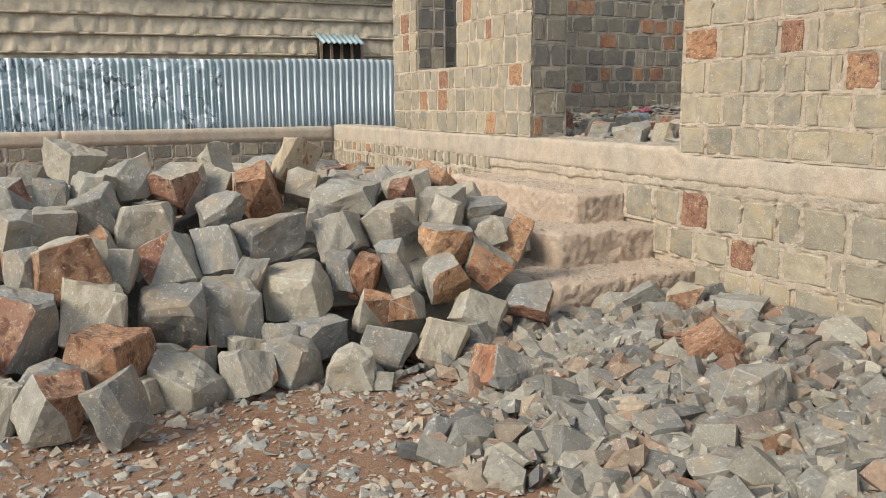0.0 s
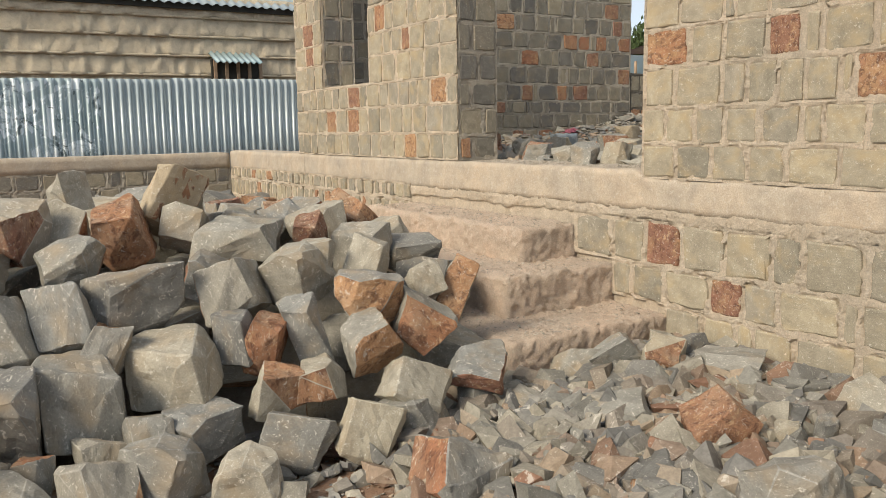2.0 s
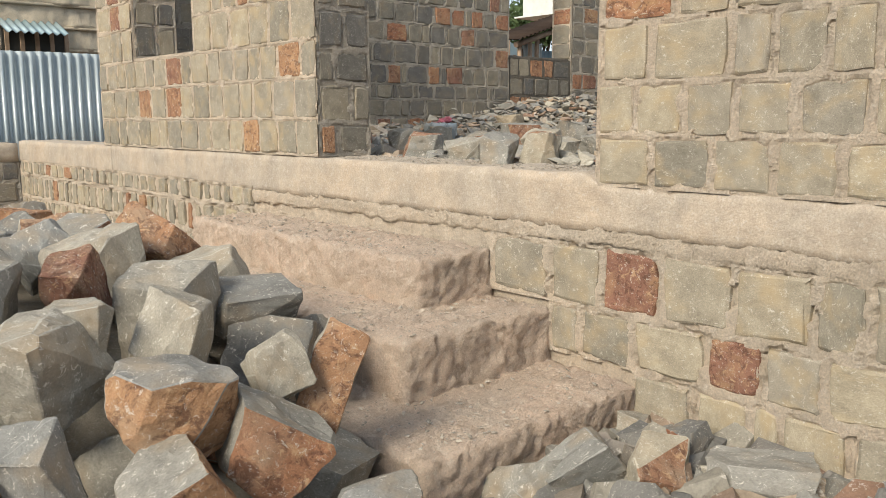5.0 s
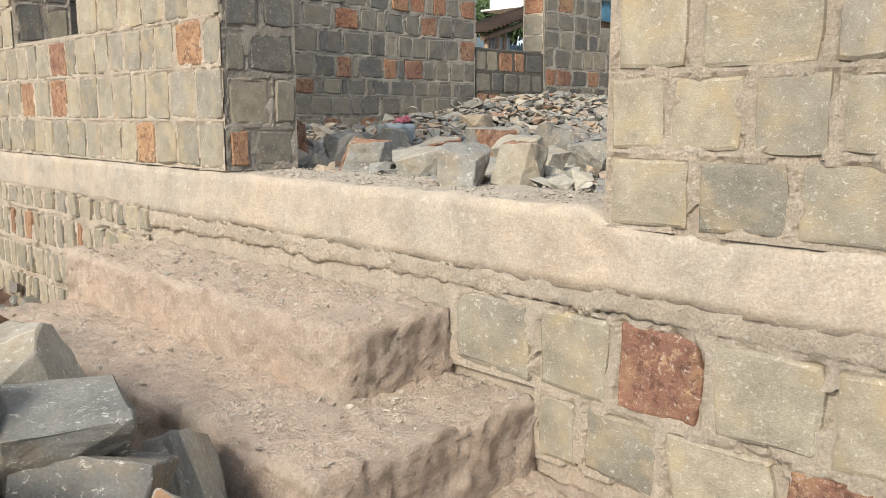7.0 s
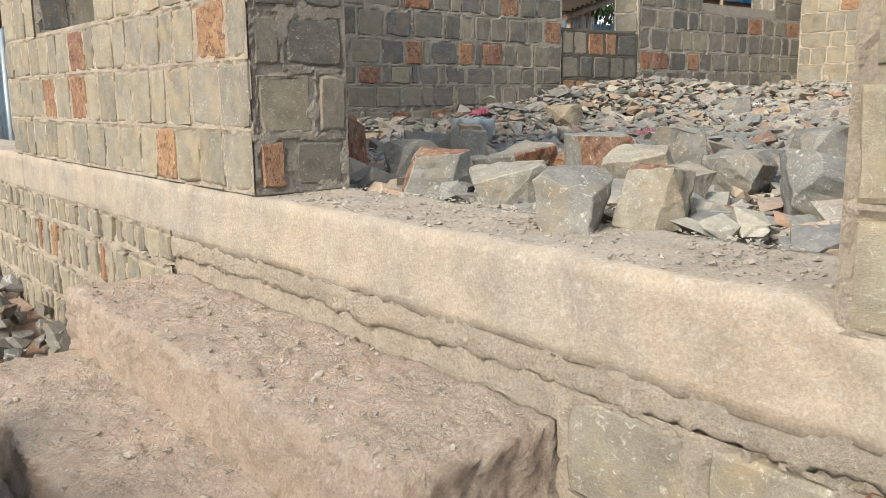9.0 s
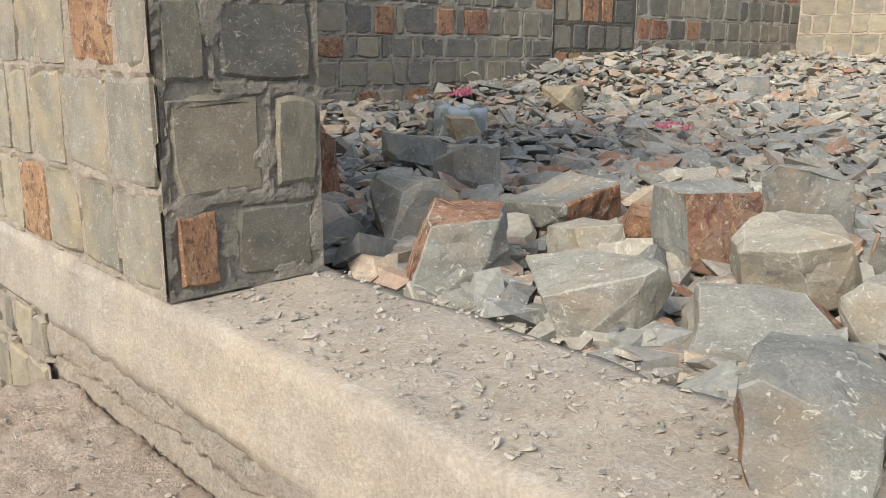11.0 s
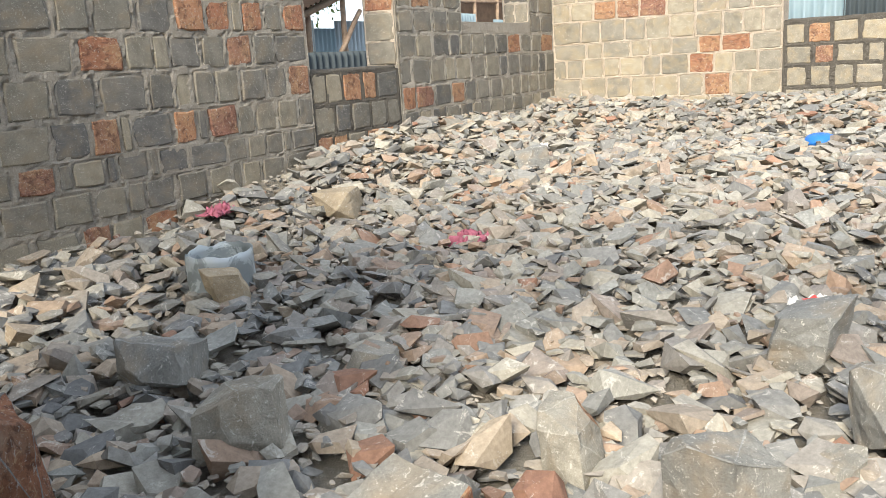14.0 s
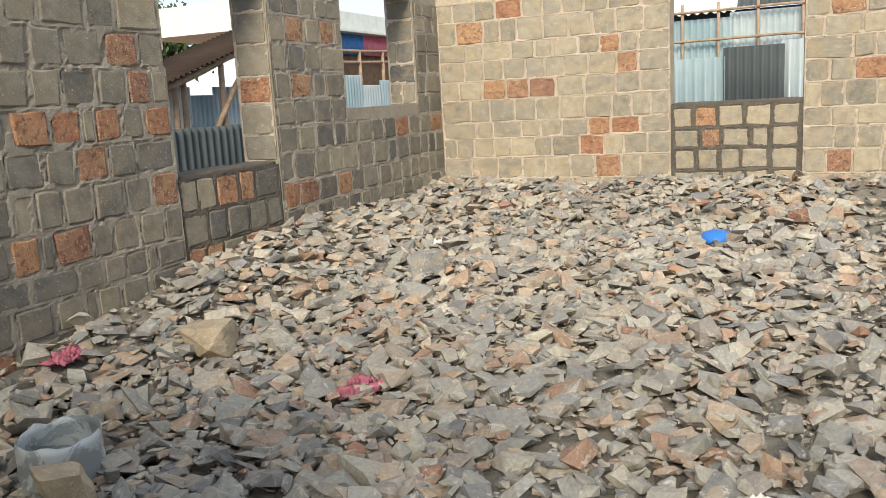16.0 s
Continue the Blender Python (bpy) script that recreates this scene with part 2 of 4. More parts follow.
# ---- stones ----
def hull(rng, dims, extra=4, cut=0.25):
    """A quarried stone: a skewed box with knocked-off corners."""
    bm = bmesh.new()
    for sx in (-1, 1):
        for sy in (-1, 1):
            for sz in (-1, 1):
                s = 1 - cut * rng.random()
                bm.verts.new((sx * s * dims[0] / 2 * (1 - cut * rng.random()), sy * dims[1] / 2 * (1 - cut * rng.random()), sz * dims[2] / 2 * (1 - cut * rng.random())))
    for _ in range(extra):
        a = [rng.uniform(-0.5, 0.5) for _ in range(3)]
        k = rng.randrange(3)
        a[k] = rng.choice((-0.5, 0.5)) * rng.uniform(0.86, 1.04)
        bm.verts.new((a[0] * dims[0], a[1] * dims[1], a[2] * dims[2]))
    out = bmesh.ops.convex_hull(bm, input=bm.verts[:])
    bmesh.ops.delete(bm, geom=[g for g in set(out["geom_interior"] + out["geom_unused"]) if isinstance(g, bmesh.types.BMVert)], context="VERTS")
    bmesh.ops.dissolve_limit(bm, angle_limit=radians(14), verts=bm.verts[:], edges=bm.edges[:])
    return bm


def boulder_mesh(seed, kind, rusty=None, knocks=(3, 4, 4, 5)):
    rng = random.Random(seed)
    dims = {"block": (1.0, rng.uniform(0.6, 0.95), rng.uniform(0.5, 0.85)), "slab": (1.0, rng.uniform(0.6, 0.85), rng.uniform(0.28, 0.42)), "spike": (0.75, rng.uniform(0.5, 0.7), 1.0)}[kind]
    bm = hull(rng, dims, 2, 0.45)
    skew = Matrix(((1, rng.uniform(-0.25, 0.25), rng.uniform(-0.3, 0.3)), (0, 1, rng.uniform(-0.3, 0.3)), (0, 0, 1)))
    for v in bm.verts:
        v.co = skew @ v.co
    # knocked-off corners
    for _ in range(rng.choice(knocks)):
        way = Vector((rng.gauss(0, 1), rng.gauss(0, 1), rng.gauss(0, 1))).normalized()
        reach = max(v.co.dot(way) for v in bm.verts)
        cut = bmesh.ops.bisect_plane(bm, geom=bm.verts[:] + bm.edges[:] + bm.faces[:], plane_co=way * reach * rng.uniform(0.64, 0.92), plane_no=way, clear_outer=True)
        rim = [g for g in cut["geom_cut"] if isinstance(g, bmesh.types.BMEdge)]
        if rim:
            bmesh.ops.holes_fill(bm, edges=rim)
    bmesh.ops.remove_doubles(bm, verts=bm.verts[:], dist=0.02)
    bmesh.ops.recalc_face_normals(bm, faces=bm.faces[:])
    bm.normal_update()
    rusty = rng.random() < 0.45 if rusty is None else rusty
    way = Vector((rng.gauss(0, 1), rng.gauss(0, 1), rng.gauss(0, 1) * 0.5)).normalized()
    worn = bmesh.ops.bevel(bm, geom=bm.edges[:], offset=0.007, segments=1, affect="EDGES", clamp_overlap=True)["faces"]
    bm.normal_update()
    for f in bm.faces:
        f.material_index = 1 if rusty and f.normal.dot(way) > 0.36 else 0
    for f in worn:
        if rng.random() < 0.4:
            f.material_index = 2
    bmesh.ops.triangulate(bm, faces=bm.faces[:])
    for _ in range(3):
        long = [e for e in bm.edges if e.calc_length() > 0.11]
        bmesh.ops.subdivide_edges(bm, edges=long, cuts=1)
        bmesh.ops.triangulate(bm, faces=bm.faces[:])
    bm.normal_update()
    moves = []
    off = Vector((seed * 1.37, seed * 0.71, 0))
    for v in bm.verts:
        scoop = max(0.0, noise.noise(v.co * 1.9 + off)) * -0.07
        flake = abs(noise.noise(v.co * 4 + off * 2)) * 0.035
        moves.append(v.normal * (scoop + flake + noise.noise(v.co * 13 + off) * 0.012))
    for v, d in zip(bm.verts, moves):
        v.co += d
    wide = max(v.co.x for v in bm.verts) - min(v.co.x for v in bm.verts)
    deep = max(v.co.y for v in bm.verts) - min(v.co.y for v in bm.verts)
    k = 1.0 / max(wide, deep)
    low = min(v.co.z for v in bm.verts)
    for v in bm.verts:
        v.co = Vector((v.co.x * k, v.co.y * k, (v.co.z - low) * k))
    return mesh_of(bm, "boulder", rock_grey, rock_rust, rock_edge)


BLOCKS = [boulder_mesh(i, "block") for i in range(22)]
SLABS = [boulder_mesh(100 + i, "slab") for i in range(9)]
SPIKES = [boulder_mesh(200 + i, "spike") for i in range(7)]
PLAIN = boulder_mesh(309, "block", False, (1,)).copy()
PLAIN.materials.clear()
for m in (rock_grey, rock_grey, rock_grey):
    PLAIN.materials.append(m)
BUFF = {}
for key, me in (("block", BLOCKS[6]), ("spike", SPIKES[2])):
    BUFF[key] = me.copy()
    BUFF[key].materials.clear()
    for m in (rock_buff, rock_buff, rock_buff):
        BUFF[key].materials.append(m)
RUSTY = [boulder_mesh(500 + i, "block", True) for i in range(9)]
GREY = [boulder_mesh(600 + i, "block", False) for i in range(11)]
RED = boulder_mesh(301, "block").copy()
RED.materials.clear()
RED.materials.append(rock_rust)
RED.materials.append(rock_rust)
RED.materials.append(rock_rust)


def boulder(x, y, z, size, rz, tilt=(0, 0), mesh=None, squash=(1, 1, 1), label="", group="heap of quarried stones"):
    ob = new("boulder", mesh)
    ob.matrix_basis = Matrix.Translation((x, y, z)) @ Euler((tilt[0], tilt[1], rz)).to_matrix().to_4x4() @ Matrix.Diagonal((size * squash[0], size * squash[1], size * squash[2], 1))
    return tagged(ob, label or "rough grey quarried stone block with rusty brown faces", "stone", group)


def lay(x, y, z, wide, tall, kind, rng, turn, label="", group="heap of quarried stones", lean=0.24):
    """A stone with its middle at x, y, z; kind: 0 grey, 1 slab, 2 upright, 3 red, 4 grey with rusty faces."""
    me = RED if kind == 3 else rng.choice((GREY, SLABS, SPIKES, SLABS, RUSTY)[kind])
    size = [max(v.co[k] for v in me.vertices) - min(v.co[k] for v in me.vertices) for k in range(3)]
    mid = Vector([(max(v.co[k] for v in me.vertices) + min(v.co[k] for v in me.vertices)) / 2 for k in range(3)])
    ob = new("boulder", me)
    spin = Euler((rng.gauss(0, lean), rng.gauss(0, lean), turn + rng.choice((0, math.pi)) + rng.gauss(0, 0.5))).to_matrix().to_4x4()
    scale = Matrix.Diagonal((wide / size[0], wide * rng.uniform(0.75, 0.95) / size[1], tall / size[2], 1))
    ob.matrix_basis = Matrix.Translation((x, y, z)) @ spin @ scale @ Matrix.Translation(-mid)
    name = ("rough grey quarried stone block", "flat slab of split grey stone", "upright wedge of split grey stone", "weathered reddish brown quarried stone", "grey quarried stone with rusty brown faces")[kind]
    return tagged(ob, label or name + " in the heap", "stone", group)


def chip_shapes(count, seed, thick=(0.14, 0.44)):
    rng = random.Random(seed)
    out = []
    for _ in range(count):
        bm = hull(rng, (1.0, rng.uniform(0.5, 0.95), rng.uniform(*thick)), 3, 0.65)
        bmesh.ops.triangulate(bm, faces=bm.faces[:])
        bm.verts.index_update()
        out.append((np.array([v.co[:] for v in bm.verts]), np.array([[v.index for v in f.verts] for f in bm.faces])))
        bm.free()
    return out


CHIPS_SHAPES = chip_shapes(26, 5)
CHUNK_SHAPES = chip_shapes(26, 6, (0.28, 0.62))


def scatter(name, places, material, label, seed, flat=0.35, shapes=CHIPS_SHAPES, singles=0, single_material=None):
    """Loose chips; places are (x, y, z, size). The largest are objects of their own, the rest one mesh."""
    rng = random.Random(seed)
    vs, fs, at = [], [], 0
    limit = sorted((p[3] for p in places), reverse=True)[singles] if singles else 9
    alone, meshes = [], {}
    for x, y, z, s in places:
        pick = rng.randrange(len(shapes))
        v, f = shapes[pick]
        turn = Euler((rng.gauss(0, flat), rng.gauss(0, flat), rng.uniform(0, 6.283))).to_matrix()
        if s > limit:
            alone.append((pick, Matrix.Translation((x, y, z)) @ turn.to_4x4() @ Matrix.Scale(s, 4)))
            continue
        vs.append((v * s) @ np.array(turn).T + (x, y, z))
        fs.append(f + at)
        at += len(v)
    v, f = np.concatenate(vs), np.concatenate(fs)
    me = bpy.data.meshes.new(name)
    me.from_pydata(v.tolist(), [], f.tolist())
    me.materials.append(material)
    whole = tagged(new(name, me), label, "rubble", kind="stuff")
    for pick, m in alone:
        if pick not in meshes:
            meshes[pick] = bpy.data.meshes.new("chip")
            meshes[pick].from_pydata(shapes[pick][0].tolist(), [], shapes[pick][1].tolist())
            meshes[pick].materials.append(single_material)
        ob = new("chip", meshes[pick])
        ob.parent = whole
        ob.matrix_basis = m
    return whole


# ---- the lie of the land ----
FRONT, BACK, FAR, TOP = 3.72, 8.73, 12.35, 3.45
FLOOR = 1.07


def bed(x, y):
    """Height of the rubble inside the house."""
    return 1.03 + 0.20 * smooth(5.2, 11.0, x) + 0.20 * smooth(10.6, 12.3, x) + (0.14 + 0.16 * smooth(6.6, 8.6, x)) * smooth(7.7, 8.7, y) * (1 - 0.8 * smooth(9.5, 12, x)) + 0.03 * noise.noise(Vector((x * 1.3, y * 1.3, 0)))


def heap(x, y):
    """Height of the stone heap in the yard."""
    foot = 3.80 - 0.22 * smooth(1.3, 2.0, x) - 0.15 * (1 - smooth(0, 0.6, x))
    d = max(0.0, y - foot)
    h = min(0.93, d if d < 0.62 else 0.62 + 0.42 * (d - 0.62)) * (1 - 0.9 * smooth(6.6, 8.8, y))
    right = 2.35 + 0.3 * smooth(4.0, 4.6, y)
    return h * smooth(-1.6, -0.9, x) * (1 - smooth(right - 0.2, right + 0.25, x)) * (0.97 + 0.1 * noise.noise(Vector((x * 0.9, y * 0.9, 3))))


def yard(x, y):
    """Height of the ground in the yard."""
    return 0.02 * noise.noise(Vector((x * 0.8, y * 0.8, 7))) + 0.10 * smooth(1.6, 3.6, x) * (1 - smooth(4.3, 5.0, y)) + 0.16 * smooth(6, 10, y) * (1 - smooth(11, 14, y))


def sheet(name, xs, ys, height, material, rough=0.012):
    bm = bmesh.new()
    grid = [[bm.verts.new((x, y, height(x, y) + rough * noise.noise(Vector((x * 14, y * 14, 0))))) for x in xs] for y in ys]
    for j in range(len(ys) - 1):
        for i in range(len(xs) - 1):
            bm.faces.new((grid[j][i], grid[j][i + 1], grid[j + 1][i + 1], grid[j + 1][i])).smooth = True
    return new(name, mesh_of(bm, name, material))


def spread(lo, hi, fine_lo, fine_hi, fine, count):
    mid = list(np.arange(fine_lo, fine_hi, fine))
    left = [fine_lo - (fine_lo - lo) * (k / count) ** 3 for k in range(count, 0, -1)]
    right = [fine_hi + (hi - fine_hi) * (k / count) ** 3 for k in range(0, count + 1)]
    return left + mid + right


ground = sheet("ground", spread(-900, 900, -3, 4, 0.06, 10), spread(-900, 900, -0.5, 11.5, 0.06, 10), lambda x, y: yard(x, y) if -6 < x < 5 and -3 < y < 14 else 0.0, soil)
tagged(ground, "red trodden soil strewn with stone grit", "ground", kind="structure")
inner = sheet("floor", list(np.arange(4.0, 12.42, 0.07)), list(np.arange(-1.9, 8.8, 0.07)), lambda x, y: bed(x, y) - 0.02, rubble_bed, 0.03)
tagged(inner, "house floor covered in grey stone grit", "floor", kind="structure")


# ---- walls ----
def wall(name, pairs, material, label):
    return tagged(new(name, mesh_of(boxes(*pairs), name, material)), label, "wall", kind="structure")


wall_front = wall("wall_front", [((FRONT, 6.02, FLOOR), (4.06, 7.40, TOP)), ((FRONT, 7.40, FLOOR), (4.06, 8.37, 1.71)), ((FRONT, 8.37, FLOOR), (4.06, 9.03, TOP)),
                                 ((FRONT, 7.40, 3.0), (4.06, 8.37, TOP)), ((FRONT, 4.20, 3.2), (4.06, 6.02, TOP)), ((FRONT, -2.0, 1.0), (4.06, 4.20, TOP))],
                  mortar, "unfinished wall of pale grey stone blocks in sandy mortar")
wall_back = wall("wall_back", [((4.06, BACK, 0.9), (8.12, 9.03, TOP)), ((8.12, BACK + 0.02, 0.9), (9.23, 9.03, 1.94)), ((9.23, BACK, 0.9), (10.27, 9.03, TOP)), ((10.27, BACK, 0.9), (11.75, 9.03, 2.31)),
                               ((11.75, BACK, 0.9), (FAR + 0.32, 9.03, TOP)), ((8.12, BACK, 3.25), (9.23, 9.03, TOP)), ((10.27, BACK, 3.35), (11.75, 9.03, TOP))],
                 mortar_grey, "unfinished wall of grey stone blocks with two openings")
wall_far = wall("wall_far", [((FAR, -2.0, 0.9), (FAR + 0.32, 5.22, TOP)), ((FAR + 0.02, 5.22, 0.9), (FAR + 0.32, 6.38, 2.15)), ((FAR, 6.38, 0.9), (FAR + 0.32, BACK, TOP)), ((FAR, 5.22, 3.3), (FAR + 0.32, 6.38, TOP))],
                mortar, "unfinished wall of yellowish stone blocks with a window gap")
wall_end = wall("wall_end", [((4.06, -2.3, 0.0), (FAR, -2.0, TOP))], mortar_grey, "plain unfinished end wall of the house")
plinth = tagged(new("plinth", mesh_of(boxes(((FRONT + 0.005, -2.0, -0.3), (4.058, 11.3, 0.90))), "plinth", mortar)), "stone foundation wall bedded in rough sandy mortar", "wall", kind="structure")
yard_wall = tagged(new("yard_wall", mesh_of(boxes(((-9, 11.3, -0.3), (4.05, 11.62, 0.86))), "yard_wall", mortar_grey)), "low foundation wall of grey stone blocks", "wall", kind="structure")
for y0, y1, sd in ((-2.0, 1.6, 1), (1.6, 8.9, 2), (8.9, 11.3, 5)):
    b = new("ground_beam", mesh_of(beam((FRONT - 0.008, y0, 0.85), (4.10, y1, FLOOR), 0.034, 0.007, sd, 0.006), "ground_beam", concrete))
    tagged(b, "dusty cast concrete ground beam on the foundation", "beam", kind="structure")
for x0, x1, sd in ((-9, -3, 6), (-3, 0.2, 7), (0.2, 3.70, 8)):
    b = new("coping", mesh_of(rough_slab((x0, 11.285, 0.86), (x1, 11.65, 1.045), 0.06, 0.006, 1, 0.003, 0.0, (1, 2)), "coping", concrete))
    tagged(b, "dusty concrete band on the low yard wall", "beam", kind="structure")

# ---- steps ----
steps = tagged(new("steps"), "three worn concrete steps dusted with grit", "steps")
for lo, hi, sd in (((2.66, 3.98, -0.1), (FRONT + 0.01, 6.5, 0.30), 11), ((2.95, 4.40, 0.1), (FRONT + 0.011, 6.62, 0.52), 12), ((3.30, 4.73, 0.3), (FRONT + 0.012, 6.70, 0.725), 13)):
    part("step", rough_slab(lo, hi, 0.019, 0.012, sd, 0.012, 0.016), step_mat, steps)


# ---- loose stones: yard heap ----
rng = random.Random(11)
FRONT_ROW = [(-0.05, 3.56, 0.15, 0.29, 0.31, 4), (0.19, 3.40, 0.15, 0.23, 0.32, 2), (0.51, 3.84, 0.1, 0.38, 0.22, 1), (0.79, 3.82, 0.1, 0.28, 0.25, 4), (1.02, 3.86, 0.11, 0.36, 0.26, 0), (1.26, 3.66, 0.09, 0.28, 0.21, 0),
             (1.54, 3.87, 0.1, 0.33, 0.23, 0), (1.79, 3.75, 0.12, 0.27, 0.27, 0), (2.06, 3.85, 0.22, 0.32, 0.22, 0), (2.39, 3.88, 0.25, 0.3, 0.2, 4), (-0.05, 3.80, 0.13, 0.35, 0.3, 0), (0.18, 3.90, 0.18, 0.38, 0.4, 3), (0.32, 3.80, 0.07, 0.21, 0.18, 0),
             (-0.22, 3.74, 0.11, 0.14, 0.27, 0), (0.44, 3.99, 0.15, 0.26, 0.19, 4), (0.61, 3.99, 0.13, 0.16, 0.17, 4)]
SECOND_ROW = [(0.15, 4.15, 0.38, 0.35, 0.36, 0), (-0.17, 4.11, 0.36, 0.36, 0.38, 4), (0.52, 4.21, 0.31, 0.39, 0.35, 0), (0.81, 4.21, 0.31, 0.35, 0.36, 0), (0.83, 4.0, 0.13, 0.23, 0.19, 0), (1.22, 4.04, 0.15, 0.31, 0.24, 0), (1.02, 4.03, 0.18, 0.19, 0.19, 0),
              (1.17, 4.27, 0.37, 0.39, 0.28, 0), (1.55, 4.06, 0.23, 0.3, 0.28, 4), (1.7, 4.02, 0.28, 0.24, 0.2, 4), (0.05, 4.32, 0.55, 0.44, 0.39, 4), (0.32, 4.33, 0.55, 0.17, 0.23, 0), (0.57, 4.41, 0.51, 0.39, 0.3, 4), (-0.14, 4.31, 0.6, 0.22, 0.23, 4),
              (0.93, 4.32, 0.46, 0.19, 0.25, 4), (2.01, 3.8, 0.14, 0.29, 0.2, 0)]
THIRD_ROW = [(1.09, 4.51, 0.6, 0.4, 0.33, 0), (0.8, 4.46, 0.59, 0.26, 0.31, 0), (1.49, 4.46, 0.61, 0.32, 0.3, 4), (1.44, 4.28, 0.45, 0.2, 0.24, 0), (1.54, 4.22, 0.42, 0.2, 0.27, 3), (1.72, 4.19, 0.46, 0.23, 0.33, 2), (1.95, 4.06, 0.39, 0.28, 0.27, 4),
             (2.04, 4.23, 0.57, 0.34, 0.26, 4), (2.24, 4.1, 0.44, 0.31, 0.23, 4), (1.79, 4.45, 0.66, 0.35, 0.29, 0), (2.5, 4.19, 0.55, 0.21, 0.31, 2), (2.34, 4.22, 0.6, 0.18, 0.18, 0), (0.45, 4.67, 0.69, 0.34, 0.32, 0), (0.25, 4.77, 0.77, 0.29, 0.32, 0),
             (0.0, 4.66, 0.75, 0.24, 0.21, 0), (-0.13, 4.64, 0.74, 0.27, 0.21, 0)]
CROWN = [(0.23, 5.0, 0.87, 0.32, 0.26, 0), (0.43, 5.16, 0.91, 0.32, 0.27, 0), (0.69, 5.1, 0.87, 0.31, 0.31, 4), (0.9, 4.77, 0.73, 0.33, 0.25, 4), (1.15, 5.02, 0.83, 0.3, 0.31, 3), (1.43, 5.04, 0.85, 0.28, 0.23, 0), (1.67, 4.85, 0.79, 0.48, 0.23, 1),
         (1.06, 5.77, 0.93, 0.27, 0.37, 2), (0.17, 5.67, 0.99, 0.33, 0.28, 0), (0.18, 6.0, 0.90, 0.22, 0.18, 4), (-0.1, 5.93, 0.90, 0.26, 0.22, 4), (-0.17, 4.94, 0.88, 0.18, 0.22, 4), (2.01, 4.8, 0.78, 0.19, 0.23, 3), (1.93, 4.51, 0.72, 0.21, 0.18, 0),
         (2.16, 4.45, 0.7, 0.22, 0.22, 0), (0.02, 4.96, 0.88, 0.22, 0.19, 0)]
taken = []
for x, y, z, wide, tall, kind in FRONT_ROW + SECOND_ROW + THIRD_ROW + CROWN:
    lay(x, y, z, wide * 0.95, tall * 0.97, kind, rng, -0.42)
    taken.append((x, y, z))
for x, y, z, wide, tall, kind in ((2.6, 4.72, 0.50, 0.20, 0.24, 3), (2.82, 4.73, 0.45, 0.20, 0.24, 0)):
    lay(x, y, z, wide, tall, kind, rng, -0.42)
# the rest of the heap: further back, and packed in under the top stones
for gap, lift in ((0.27, -0.13), (0.31, -0.36)):
    for _ in range(5000):
        x, y = rng.uniform(-1.5, 2.6), rng.uniform(3.6, 8.4)
        top = heap(x, y)
        z = top + lift + rng.uniform(-0.03, 0.03)
        if z < 0.08 or (lift < -0.2 and y > 5.6) or y > 7.4:
            continue
        if any((x - a) ** 2 + (y - b) ** 2 + 1.3 * (z - c) ** 2 < gap * gap for a, b, c in taken):
            continue
        taken.append((x, y, z))
        lay(x, y, z, rng.uniform(0.26, 0.36), rng.uniform(0.2, 0.3), rng.choice((0, 0, 0, 0, 4, 4, 4, 2, 1, 3)), rng, rng.uniform(0, 6.28))
boulder(2.55, 4.68, 0.59, 0.35, -0.5, (0.14, -0.12), PLAIN, (1, 0.85, 0.72), "squared grey stone block lying on the heap beside the steps")
PEAK = SPIKES[4].copy()
PEAK.materials.clear()
for m in (rock_buff, rock_rust, rock_buff):
    PEAK.materials.append(m)
for f in PEAK.polygons:
    f.material_index = 1 if f.normal.x > 0.3 else 0
boulder(1.33, 5.17, 0.80, 0.27, 0.25, (0.05, 0.5), PEAK, (1.1, 1, 1.0), "pale buff stone with a dark red side, standing on the heap")
core = sheet("heap_core", list(np.arange(-1.5, 2.9, 0.12)), list(np.arange(3.0, 9.6, 0.12)), lambda x, y: max(yard(x, y) - 0.05, heap(x, y) - 0.42), rubble_bed, 0.03)
tagged(core, "grit and stone dust inside the heap", "rubble", kind="stuff")

# ---- loose stones: chips in the yard ----
rng = random.Random(21)
places, dust = [], []
for _ in range(6500):
    x, y = rng.uniform(0.9, 3.68), rng.uniform(0.9, 4.25)
    dense = smooth(0.0, 1.0, x - 1.15 + 0.35 * noise.noise(Vector((x * 2, y * 2, 0))) - 0.35 * smooth(2.2, 3.4, y) + 0.15)
    if rng.random() > dense:
        continue
    if 2.6 < x and y > 3.95:
        continue
    s = min(0.25, 0.06 + rng.expovariate(15))
    places.append((x, y, yard(x, y) + rng.uniform(0, 0.07) * dense + 0.01, s))
for _ in range(9500):
    x, y = rng.uniform(-1.2, 3.6), rng.uniform(1.6, 4.6)
    dust.append((x, y, yard(x, y) + 0.002, 0.014 + min(0.08, rng.expovariate(50))))
for _ in range(900):
    x, y = rng.uniform(1.6, 3.68), rng.uniform(6.9, 11.2)
    places.append((x, y, yard(x, y) + rng.uniform(0, 0.12), rng.uniform(0.06, 0.2)))
scatter("stone_chips", places, chip_yard, "grey and brown stone chips lying against the wall", 1, 0.55, CHUNK_SHAPES, 280, chip_yard_single)
scatter("grit", dust, chip_mat, "fine stone grit on the red soil", 2, 0.3)
